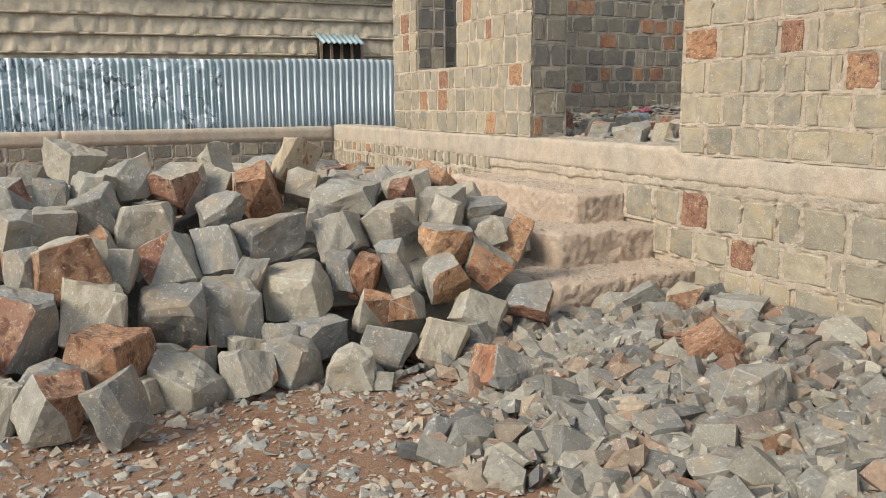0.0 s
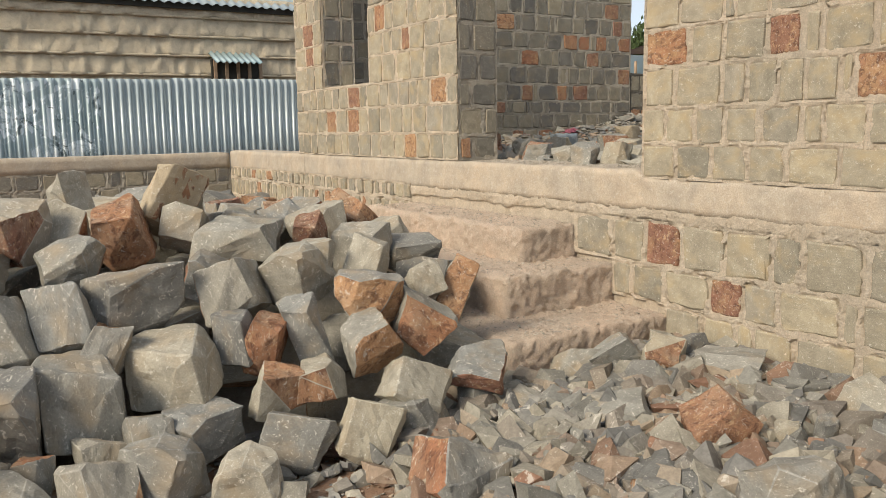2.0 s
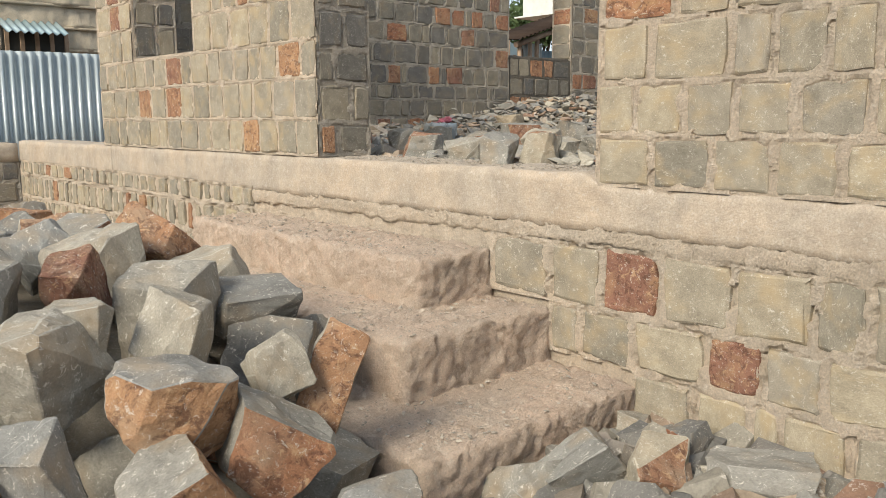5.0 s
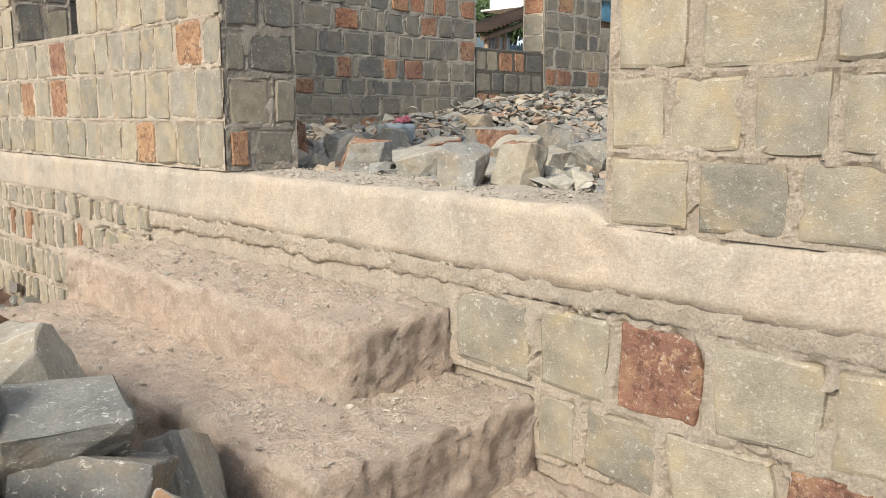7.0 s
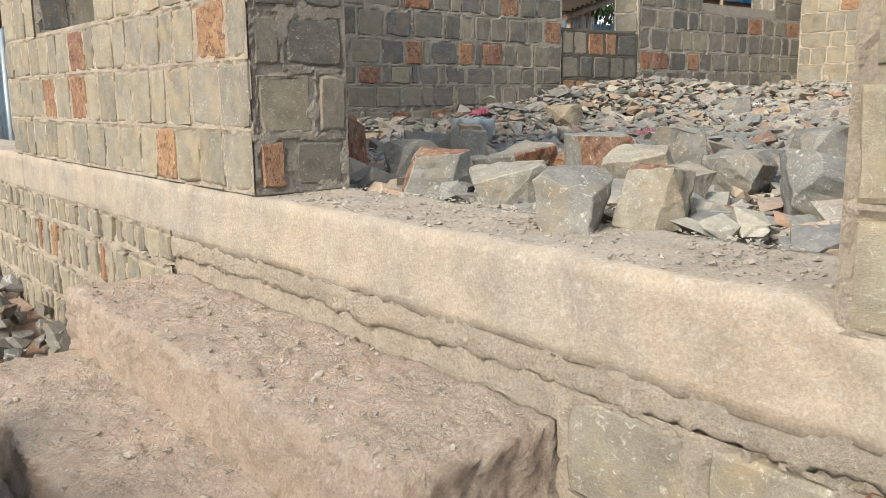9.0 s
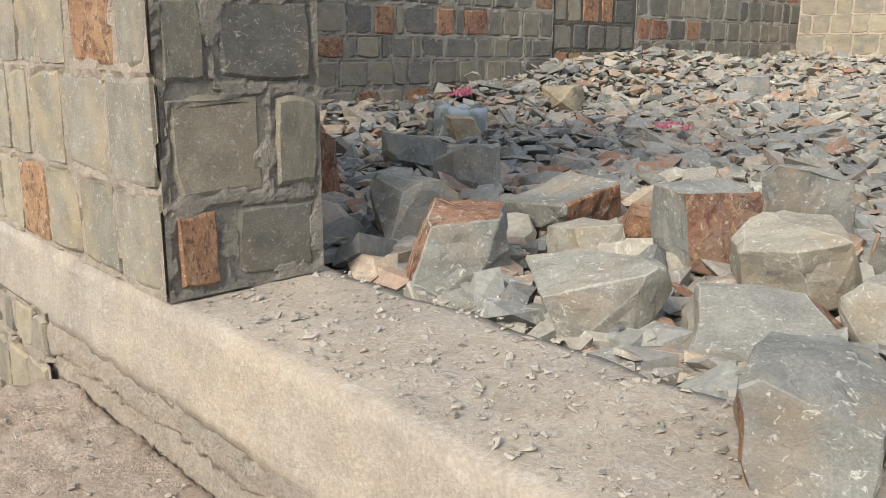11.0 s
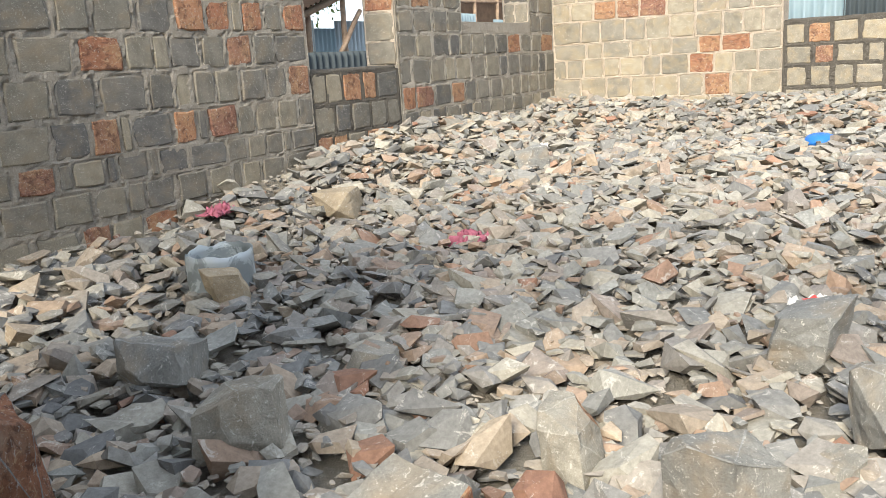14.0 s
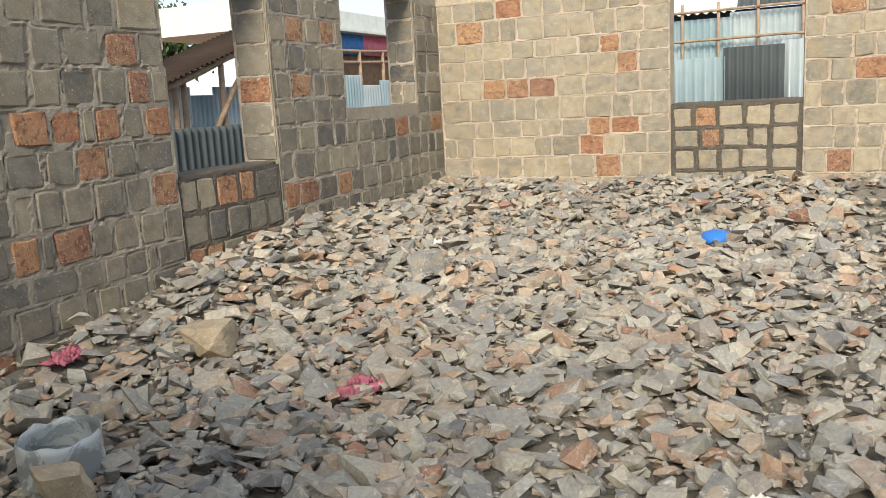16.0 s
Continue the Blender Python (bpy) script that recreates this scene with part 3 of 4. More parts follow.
BY_STEPS = [(2.99, 3.90, 0.25, 0.18, 0), (3.16, 3.80, 0.27, 0.23, 0), (3.3, 3.61, 0.25, 0.2, 2), (3.56, 3.65, 0.18, 0.2, 4), (3.48, 3.38, 0.32, 0.18, 4), (3.60, 3.2, 0.14, 0.13, 0), (3.62, 2.98, 0.16, 0.13, 0), (3.50, 2.7, 0.27, 0.17, 4), (2.73, 3.35, 0.32, 0.15, 1),
            (2.85, 2.93, 0.29, 0.22, 3), (3.13, 2.67, 0.1, 0.16, 2), (1.9, 3.3, 0.35, 0.21, 1), (3.23, 2.4, 0.21, 0.14, 0), (2.55, 3.71, 0.23, 0.12, 1), (3.61, 3.9, 0.18, 0.14, 0), (3.6, 2.43, 0.15, 0.11, 4), (3.04, 2.75, 0.12, 0.13, 0), (3.34, 3.14, 0.26, 0.1, 1)]
IN_CHIPS = [(2.55, 2.4, 0.28, 0.26, 2), (2.34, 2.1, 0.2, 0.14, 4), (2.54, 2.15, 0.15, 0.13, 0), (3.24, 2.46, 0.27, 0.15, 4), (2.09, 2.4, 0.2, 0.14, 0), (2.07, 2.05, 0.3, 0.14, 0), (2.48, 1.97, 0.19, 0.12, 4), (2.35, 2.82, 0.14, 0.11, 4), (1.95, 2.51, 0.16, 0.12, 0),
            (2.29, 1.82, 0.15, 0.09, 0), (2.58, 1.85, 0.14, 0.12, 0)]
for x, y, wide, tall, kind in BY_STEPS + IN_CHIPS:
    lay(x, y, yard(x, y) + tall * 0.45, wide, tall, kind, rng, -0.4, ("broken grey stone piece", "flat broken grey slab", "upright grey stone splinter", "red-brown broken stone", "broken stone with a rusty side")[kind] + " among the chips", "broken stones along the wall")

# ---- loose stones: inside ----
DOOR = [(4.34, 5.88, 0.27, 0.19, 4), (4.48, 6.19, 0.27, 0.2, 0), (4.61, 5.74, 0.18, 0.13, 4), (4.29, 5.45, 0.24, 0.17, 0), (4.89, 6.01, 0.34, 0.17, 1), (4.84, 5.71, 0.15, 0.14, 3), (4.77, 5.52, 0.22, 0.23, 4), (4.69, 5.27, 0.26, 0.2, 0), (5.36, 7.2, 0.28, 0.18, 1),
        (5.11, 6.62, 0.24, 0.19, 0), (4.66, 6.9, 0.18, 0.29, 2), (4.37, 5.19, 0.28, 0.10, 4), (4.52, 5.02, 0.18, 0.16, 0), (4.2, 5.58, 0.09, 0.11, 2), (4.18, 5.68, 0.09, 0.06, 0), (5.36, 5.84, 0.2, 0.18, 4), (5.16, 5.45, 0.21, 0.24, 2)]
FURTHER = [(3.99, 4.94, 0.21, 0.18, 4), (4.14, 4.83, 0.18, 0.18, 4), (6.2, 5.42, 0.26, 0.19, 0), (5.73, 5.19, 0.22, 0.22, 0), (5.01, 5.13, 0.24, 0.16, 4), (5.11, 4.95, 0.16, 0.16, 0), (5.66, 6.59, 0.17, 0.09, 1), (4.76, 6.32, 0.12, 0.08, 0), (5.5, 5.28, 0.13, 0.08, 1), (4.65, 4.65, 0.28, 0.2, 4), (5.0, 4.7, 0.26, 0.18, 0)]
for x, y, wide, tall, kind in DOOR + FURTHER:
    lay(x, y, bed(x, y) + tall * 0.47, wide, tall * 0.95, kind, rng, -0.6, ("freshly split blue-grey stone block", "flat split blue-grey stone slab", "upright blue-grey split stone", "rusty red split stone", "split blue-grey block with a rusty face")[kind] + " inside the doorway", "split blocks inside the doorway", 0.12)
boulder(7.42, 8.03, bed(7.42, 8.03) - 0.03, 0.33, 0.4, (0, 0.1), BUFF["block"], (1, 0.9, 0.72), "pale buff stone block lying on the rubble", "odd stones on the rubble")
boulder(10.95, 5.2, bed(10.95, 5.2) - 0.02, 0.27, 1.2, (0.2, 0.1), RUSTY[2], (1, 1, 0.9), "large reddish round-edged stone on the rubble", "odd stones on the rubble")
boulder(9.15, 7.6, bed(9.15, 7.6) - 0.02, 0.26, 2.2, (0.2, 0.1), BLOCKS[12], (1, 1, 0.8), "grey stone block lying on the rubble", "odd stones on the rubble")
boulder(6.06, 7.60, bed(6.06, 7.60) - 0.02, 0.19, 0.9, (0, 0), BUFF["spike"], (1, 1, 0.8), "pointed yellowish stone leaning beside the tin", "odd stones on the rubble")
rng = random.Random(31)
places, fine = [], []
for _ in range(17000):
    x, y = 4.15 + 8.2 * rng.random() ** 1.15, rng.uniform(1.5, 8.7)
    if y < 5.2 and rng.random() < 0.35:
        continue
    edge = smooth(0.0, 0.5, BACK - y) if x < 8 else 1
    if rng.random() > 0.25 + 0.75 * edge:
        continue
    s = 0.06 + min(0.14, rng.expovariate(21))
    places.append((x, y, bed(x, y) + rng.uniform(-0.01, 0.045), s))
for _ in range(9000):
    x, y = (rng.uniform(3.74, 4.12), rng.uniform(4.25, 6.0)) if rng.random() < 0.3 else (rng.uniform(4.1, 9.0), rng.uniform(3.5, 8.72))
    if x < 4.12 and not 4.25 < y < 6.0:
        continue
    z = FLOOR + 0.002 if x < 4.12 else bed(x, y) + 0.01
    if x < 4.12 and rng.random() < 0.3:
        continue
    fine.append((x, y, z, 0.003 + min(0.025, rng.expovariate(200)) if x < 4.12 else rng.uniform(0.015, 0.06)))
scatter("rubble", places, chip_mat, "thick layer of flat grey stone chips covering the floor", 3, 0.32, CHIPS_SHAPES, 290, chip_single)
scatter("grit", fine, chip_grey, "fine grey grit on the sill and floor", 4, 0.3)
fine = []
for _ in range(2600):
    x, y = rng.uniform(2.7, 3.7), rng.uniform(4.0, 6.6)
    z = 0.73 if x > 3.3 and y > 4.75 else 0.525 if x > 2.95 and y > 4.42 else 0.305
    fine.append((x, y, z, 0.003 + min(0.025, rng.expovariate(200))))
scatter("grit", fine, chip_grey, "loose grit on the concrete steps", 5, 0.3)

# ---- things inside ----
def ring_tin():
    thing = tagged(new("tin_can"), "cut-down stained galvanised tin standing open on the rubble", "tin")
    x0, y0 = 6.24, 7.80
    z0 = bed(x0, y0) - 0.01
    bm = bmesh.new()
    n, rows = 40, 7
    skin = []
    for side in (0, 1):
        for j in range(rows + 1):
            loop = []
            for i in range(n):
                a = 2 * math.pi * i / n
                r = 0.152 * (1 + 0.06 * math.sin(2 * a + 0.6) + 0.03 * noise.noise(Vector((math.cos(a) * 2, math.sin(a) * 2, j * 0.5)))) - 0.004 * side
                z = z0 + 0.195 * j / rows + (0.018 * noise.noise(Vector((math.cos(a) * 3, math.sin(a) * 3, 5))) if j == rows else 0)
                loop.append(bm.verts.new((x0 + r * math.cos(a), y0 + r * math.sin(a), z)))
            skin.append(loop)
    for s in (0, 1):
        for j in range(rows):
            a, b = skin[s * (rows + 1) + j], skin[s * (rows + 1) + j + 1]
            for i in range(n):
                k = (i + 1) % n
                f = (a[i], a[k], b[k], b[i])
                bm.faces.new(f if s == 0 else f[::-1]).smooth = True
    a, b = skin[rows], skin[2 * rows + 1]
    for i in range(n):
        k = (i + 1) % n
        bm.faces.new((a[i], a[k], b[k], b[i]))
    part("body", bm, galvanised, thing)
    bm = bmesh.new()
    bmesh.ops.create_circle(bm, cap_ends=True, radius=0.138, segments=28, matrix=Matrix.Translation((x0, y0, z0 + 0.015)))
    part("bottom", bm, galvanised, thing)


def rag(x, y, size, seed, label):
    bm = bmesh.new()
    n = 26
    grid = []
    z0 = bed(x, y) + 0.035
    for j in range(n):
        row = []
        for i in range(n):
            u, v = i / (n - 1) - 0.5, j / (n - 1) - 0.5
            p = Vector((u * 7 + seed, v * 7, seed))
            swirl = 1.0 - 0.35 * abs(noise.noise(p * 0.5))
            fold = abs(noise.noise(p)) * 0.09 + abs(noise.noise(p * 2.1)) * 0.035
            edge = 1 - smooth(0.3, 0.5, max(abs(u), abs(v)))
            row.append(bm.verts.new((x + size * u * swirl + 0.03 * noise.noise(p + Vector((3, 0, 0))), y + size * 0.75 * v * swirl + 0.03 * noise.noise(p + Vector((0, 5, 0))), z0 + fold * (0.35 + 0.65 * edge) - 0.02)))
        grid.append(row)
    for j in range(n - 1):
        for i in range(n - 1):
            bm.faces.new((grid[j][i], grid[j][i + 1], grid[j + 1][i + 1], grid[j + 1][i])).smooth = True
    ob = new("rag", mesh_of(bm, "rag", cloth_pink))
    s = ob.modifiers.new("thickness", "SOLIDIFY")
    s.thickness = 0.004
    tagged(ob, label, "cloth", "pink rags on the rubble")


ring_tin()
rag(7.24, 7.10, 0.25, 1.0, "crumpled faded pink rag lying on the rubble")
rag(6.95, 8.50, 0.19, 4.0, "twisted pink rag lying near the wall")


def lid(x, y):
    bm = bmesh.new()
    z0 = bed(x, y) + 0.02
    n = 28
    prof = [(0.0, 0.075), (0.06, 0.072), (0.11, 0.058), (0.135, 0.03), (0.15, 0.0), (0.144, 0.0), (0.128, 0.026), (0.10, 0.052), (0.0, 0.068)]
    rings = [[bm.verts.new((x + max(r, 0.001) * math.cos(2 * math.pi * i / n), y + max(r, 0.001) * math.sin(2 * math.pi * i / n) * 0.8, z0 + z)) for i in range(n)] for r, z in prof]
    for a, b in zip(rings, rings[1:]):
        for i in range(n):
            k = (i + 1) % n
            bm.faces.new((a[i], b[i], b[k], a[k])).smooth = True
    tagged(new("plastic_bowl", mesh_of(bm, "plastic_bowl", blue_plastic)), "upturned bright blue plastic bowl on the rubble", "bowl")


lid(10.3, 5.82)


def wrapper(x, y, size, turn, printed):
    thing = tagged(new("wrapper"), "crumpled white plastic wrapper with red print" if printed else "scrap of white and red plastic on the chips", "litter", "litter on the rubble")
    thing.matrix_basis = pose(x, y, bed(x, y) + 0.05, 0, 0, turn)
    bm = bmesh.new()
    n, m = 14, 9
    g = [[bm.verts.new((size * (i / (n - 1) - 0.5), size * 0.42 * (j / (m - 1) - 0.5), 0.05 * abs(noise.noise(Vector((i * 0.45, j * 0.45, turn)))) + 0.012 * noise.noise(Vector((i * 1.3, j * 1.3, 2))))) for i in range(n)] for j in range(m)]
    for j in range(m - 1):
        for i in range(n - 1):
            bm.faces.new((g[j][i], g[j][i + 1], g[j + 1][i + 1], g[j + 1][i]))
    part("film", bm, paper_white, thing)
    if printed:
        bm = bmesh.new()
        g = [[bm.verts.new((size * (-0.18 + 0.34 * i / 5), size * (-0.10 + 0.18 * j / 3), 0.004 + 0.05 * abs(noise.noise(Vector(((4.2 + 4.4 * i / 5) * 0.45, (2.1 + 3.4 * j / 3) * 0.45, turn)))) + 0.012)) for i in range(6)] for j in range(4)]
        for j in range(3):
            for i in range(5):
                bm.faces.new((g[j][i], g[j][i + 1], g[j + 1][i + 1], g[j + 1][i]))
        part("print", bm, label_red, thing, "red printed patch")


wrapper(6.53, 5.46, 0.15, -40, True)
wrapper(9.85, 7.80, 0.14, 20, False)


# ---- beyond the yard: sheet fence and mud-walled barn ----
def corrugated(w, h, pitch, depth, thick=0.003, per=6):
    """A wavy sheet in the x-z plane, from x 0 to w."""
    bm = bmesh.new()
    n = int(w / pitch * per)
    rows = []
    for off in (0, thick):
        for z in (0, h):
            rows.append([bm.verts.new((w * i / n, depth * math.sin(2 * math.pi * w * i / n / pitch) + off, z)) for i in range(n + 1)])
    a, b, c, d = rows
    for i in range(n):
        bm.faces.new((a[i], a[i + 1], b[i + 1], b[i])).smooth = True
        bm.faces.new((d[i], d[i + 1], c[i + 1], c[i])).smooth = True
        bm.faces.new((b[i], b[i + 1], d[i + 1], d[i]))
        bm.faces.new((c[i], c[i + 1], a[i + 1], a[i]))
    return bm


def fence(label, x, y, z, turn, sheets, posts=(), rails=()):
    thing = tagged(new("sheet_fence"), label, "fence")
    thing.matrix_basis = pose(x, y, z, 0, 0, turn)
    for u, w, h, mat, pitch, depth, back in sheets:
        ob = part("sheet", corrugated(w, h, pitch, depth), mat, thing)
        ob.location = (u, back, 0)
    for u, back, h, r in posts:
        part("post", pole((u, back, 0), (u, back, h), r), wood, thing)
    for u0, u1, back, h, r in rails:
        part("rail", pole((u0, back, h), (u1, back, h), r), wood, thing)
    return thing


def pole(a, b, r):
    bm = bmesh.new()
    a, b = Vector(a), Vector(b)
    d = (b - a)
    q = d.to_track_quat("Z", "Y").to_matrix()
    n, rows = 8, 5
    loops = []
    for j in range(rows + 1):
        loop = []
        for i in range(n):
            t = 2 * math.pi * i / n
            rr = r * (1.08 - 0.16 * j / rows) * (1 + 0.15 * noise.noise(Vector((i, j * 0.8, a.x))))
            bow = Vector((noise.noise(Vector((j * 0.5, a.x, 1))), noise.noise(Vector((j * 0.5, a.y, 4))), 0)) * r * 0.8
            loop.append(bm.verts.new(a + d * (j / rows) + q @ (Vector((rr * math.cos(t), rr * math.sin(t), 0)) + bow)))
        loops.append(loop)
    for p, s in zip(loops, loops[1:]):
        for i in range(n):
            k = (i + 1) % n
            bm.faces.new((p[i], p[k], s[k], s[i])).smooth = True
    bm.faces.new(loops[0][::-1])
    bm.faces.new(loops[-1])
    return bm


rng = random.Random(41)
row = []
u = 0.0
for i in range(13):
    w = 0.945
    row.append((u, w + 0.03, 1.98 + 0.012 * i - 0.04 + rng.uniform(-0.015, 0.015), tin_peel if i < 7 else tin_blue, 0.105, 0.032, 0.004 * (i % 2)))
    u += w
fence("long fence of blue-grey corrugated sheets, peeling in places", -4.2, 12.6, 0.0, 0, row, [(k * 1.9 + 0.4, 0.09, 1.9, 0.04) for k in range(7)], [(0, 12.2, 0.07, 0.6, 0.03), (0, 12.2, 0.07, 1.6, 0.03)])


def barn():
    thing = tagged(new("barn"), "long barn with lapped grey mud-daubed wall and sheet roof", "barn")
    part("wall", boxes(((-9, 14.62, 0), (9.5, 14.9, 3.4))), mud, thing)
    for k in range(6):
        z1, z0 = 1.87 + 0.303 * k, 1.57 + 0.303 * k
        bm = bmesh.new()
        n, rows = 420, 7
        skin = []
        for s in (0, 1):
            for j in range(rows + 1):
                loop = []
                t = j / rows
                for i in range(n + 1):
                    x = -8.8 + 18.0 * i / n
                    wr = noise.noise(Vector((x * 7.5, k * 9.1, t * 0.8))) * 0.05 + noise.noise(Vector((x * 19, k * 3.3, t * 2.2))) * 0.035
                    out = 0.05 + 0.05 * (1 - t) + wr * (1.1 - 0.5 * t)
                    sag = 0.022 * noise.noise(Vector((x * 2.2, k * 5, 0))) + 0.012 * noise.noise(Vector((x * 11, k * 5, 0)))
                    loop.append(bm.verts.new((x, 14.62 - out * (1 if s == 0 else 0.15), z0 + (z1 + 0.03 - z0) * t + sag * (1 - t * 0.5) + 0.012 * (x - 0.5) * 0.9)))
                skin.append(loop)
        for s in (0, 1):
            for j in range(rows):
                a, b = skin[s * (rows + 1) + j], skin[s * (rows + 1) + j + 1]
                for i in range(n):
                    f = (a[i], a[i + 1], b[i + 1], b[i])
                    bm.faces.new(f if s == 0 else f[::-1]).smooth = True
        for e in (0, rows):
            a, b = skin[e], skin[rows + 1 + e]
            for i in range(n):
                f = (b[i], b[i + 1], a[i + 1], a[i])
                bm.faces.new(f if e == 0 else f[::-1])
        part("daub_course", bm, mud, thing)
        rail = part("lath", pole((-8.8, 14.53, z0 + 0.0 + 0.012 * (-9.3) * 0.9), (9.2, 14.53, z0 + 0.012 * 8.7 * 0.9), 0.022), mud, thing)
    # near-black strip painting the shadow below the roof edge
    part("eave_board", boxes(((-9, 14.46, 3.24), (9.5, 14.50, 3.34))), dark_shade, thing)
    roof = part("roof", corrugated(18.5, 3.2, 0.15, 0.02, 0.004, 4), tin_blue, thing)
    roof.matrix_basis = pose(-9, 14.38, 3.32, -62, 0, 0)
    # solid near-black box in place of the unlit room behind the bars
    part("window_opening", boxes(((4.50, 14.46, 2.05), (5.35, 14.61, 2.47))), dark_shade, thing)
    for i in range(5):
        part("bar", boxes(((4.53 + 0.19 * i, 14.43, 2.05), (4.58 + 0.19 * i, 14.459, 2.47))), wood, thing)
    aw = part("awning", corrugated(0.80, 0.52, 0.10, 0.018, 0.003, 6), tin_pale, thing)
    aw.matrix_basis = pose(4.46, 14.10, 2.40, -66, 0, 1)


barn()


# ---- beyond the house ----
fence("low dark corrugated fence behind the house", 9.0, 11.5, 0.0, 0, [(0.9 * i, 0.93, 2.18, tin_dark, 0.13, 0.03, 0.005 * (i % 2)) for i in range(9)], [(k * 2.0 + 0.3, 0.1, 2.0, 0.04) for k in range(4)])


def shelter():
    thing = tagged(new("shelter"), "pole shelter with a rusty sheet roof and tin walls", "shelter")
    for x, y, h in ((13.0, 13.0, 2.62), (13.35, 13.05, 2.8), (13.6, 13.1, 2.95), (14.35, 13.0, 3.2), (15.2, 13.0, 3.3), (13.5, 15.4, 2.9), (15.3, 15.4, 3.3)):
        part("post", pole((x, y, 0), (x + 0.03, y, h), 0.045), wood, thing)
    part("brace", pole((14.1, 12.95, 2.1), (14.75, 12.95, 2.85), 0.04), wood, thing)
    part("beam", pole((12.9, 12.98, 2.62), (15.6, 12.98, 3.42), 0.05), wood, thing)
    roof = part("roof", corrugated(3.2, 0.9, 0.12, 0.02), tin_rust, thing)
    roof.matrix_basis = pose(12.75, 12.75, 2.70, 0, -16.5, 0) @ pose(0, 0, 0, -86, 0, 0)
    for x, w, h, m in ((13.35, 0.72, 2.72, roof_white), (14.05, 0.55, 2.6, tin_pale), (14.6, 0.9, 2.72, tin_blue)):
        s = part("wall_sheet", corrugated(w, h, 0.11, 0.02), m, thing)
        s.location = (x, 13.35, 0)
    for i in range(6):
        part("picket", pole((12.4 + 0.2 * i, 13.3, 0), (12.42 + 0.2 * i, 13.3, 2.35 + 0.12 * (i % 3)), 0.03), wood, thing)
    part("shed_wall", boxes(((14.0, 15.8, 0), (16.5, 15.95, 3.0))), tin_pale, thing)


shelter()


def painted_house():
    thing = tagged(new("house"), "house with blue, pink and pale blue sheet front and white roof", "house")
    y = 14.0
    part("lower_wall", boxes(((17.5, y + 0.3, 0), (25, y + 0.5, 3.45))), plain("brown boards", (0.20, 0.13, 0.08), 0.8, 0.3), thing)
    for x0, x1, m in ((18.2, 20.3, wall_sky), (20.3, 21.32, wall_blue), (21.32, 22.6, wall_pink), (22.6, 24.6, wall_blue)):
        s = part("painted_sheet", corrugated(x1 - x0, 0.44, 0.12, 0.015), m, thing)
        s.location = (x0, y + 0.2, 3.42)
    part("roof", boxes(((17.8, y - 0.1, 3.86), (25, y + 3.5, 3.90)), ((17.8, y + 0.6, 3.9), (25, y + 3.2, 4.42))), roof_white, thing)
    for h in (3.17, 3.40):
        part("rail", pole((18, y - 0.3, h), (24, y - 0.3, h + 0.1), 0.035), wood, thing)
    for x in (18.6, 20.1, 21.2, 22.5):
        part("post", pole((x, y - 0.3, 0), (x, y - 0.3, 3.45), 0.045), wood, thing)


painted_house()
fence("pale corrugated fence before the painted house", 17.0, 13.4, 0.0, 0, [(0.85 * i, 0.87, 2.72 + 0.1 * ((i * 7) % 3), tin_pale if i % 3 else tin_blue, 0.12, 0.025, 0.005 * (i % 2)) for i in range(8)])

fence("patched corrugated fence seen through the window gap", 14.5, 7.7, 0.0, -90,
      [(0.0, 0.85, 2.62, tin_blue, 0.11, 0.022, 0.0), (0.83, 0.85, 2.64, tin_pale, 0.11, 0.022, 0.006), (1.66, 0.66, 2.74, tin_dark, 0.09, 0.02, -0.02), (2.29, 0.9, 2.78, tin_blue, 0.11, 0.022, 0.0), (3.15, 0.9, 2.75, tin_blue, 0.11, 0.022, 0.006)])
fence("tall fence of pale sheets on a wooden pole frame", 15.0, 8.4, 0.0, -90,
      [(0.8 * i, 0.83, 3.12 + 0.05 * (i % 2), tin_blue if i % 2 else tin_pale, 0.075, 0.016, 0.03 + 0.005 * (i % 2)) for i in range(6)],
      [(0.5, -0.05, 3.3, 0.02), (1.55, -0.05, 3.28, 0.02), (1.86, -0.05, 3.3, 0.02), (2.27, -0.05, 3.3, 0.02), (2.72, -0.05, 3.3, 0.02), (3.22, -0.05, 3.3, 0.022), (4.2, -0.05, 3.3, 0.02)],
      [(0.2, 4.8, -0.07, 2.86, 0.016), (0.2, 4.8, -0.07, 3.2, 0.016)])


def white_shed():
    thing = tagged(new("shed"), "white-roofed sheet metal shed behind the fence", "shed")
    part("wall", boxes(((17, 2, 0), (17.2, 11, 3.35))), tin_dark, thing)
    r = part("roof", corrugated(5.0, 1.6, 0.12, 0.02), roof_white, thing)
    r.matrix_basis = pose(16.7, 11.0, 3.32, 0, 0, -90) @ pose(0, 0, 0, -60, 0, 0)
    r = part("roof", corrugated(4.0, 1.6, 0.12, 0.02), tin_dark, thing)
    r.matrix_basis = pose(16.72, 6.0, 3.36, 0, 0, -90) @ pose(0, 0, 0, -62, 0, 0)


white_shed()


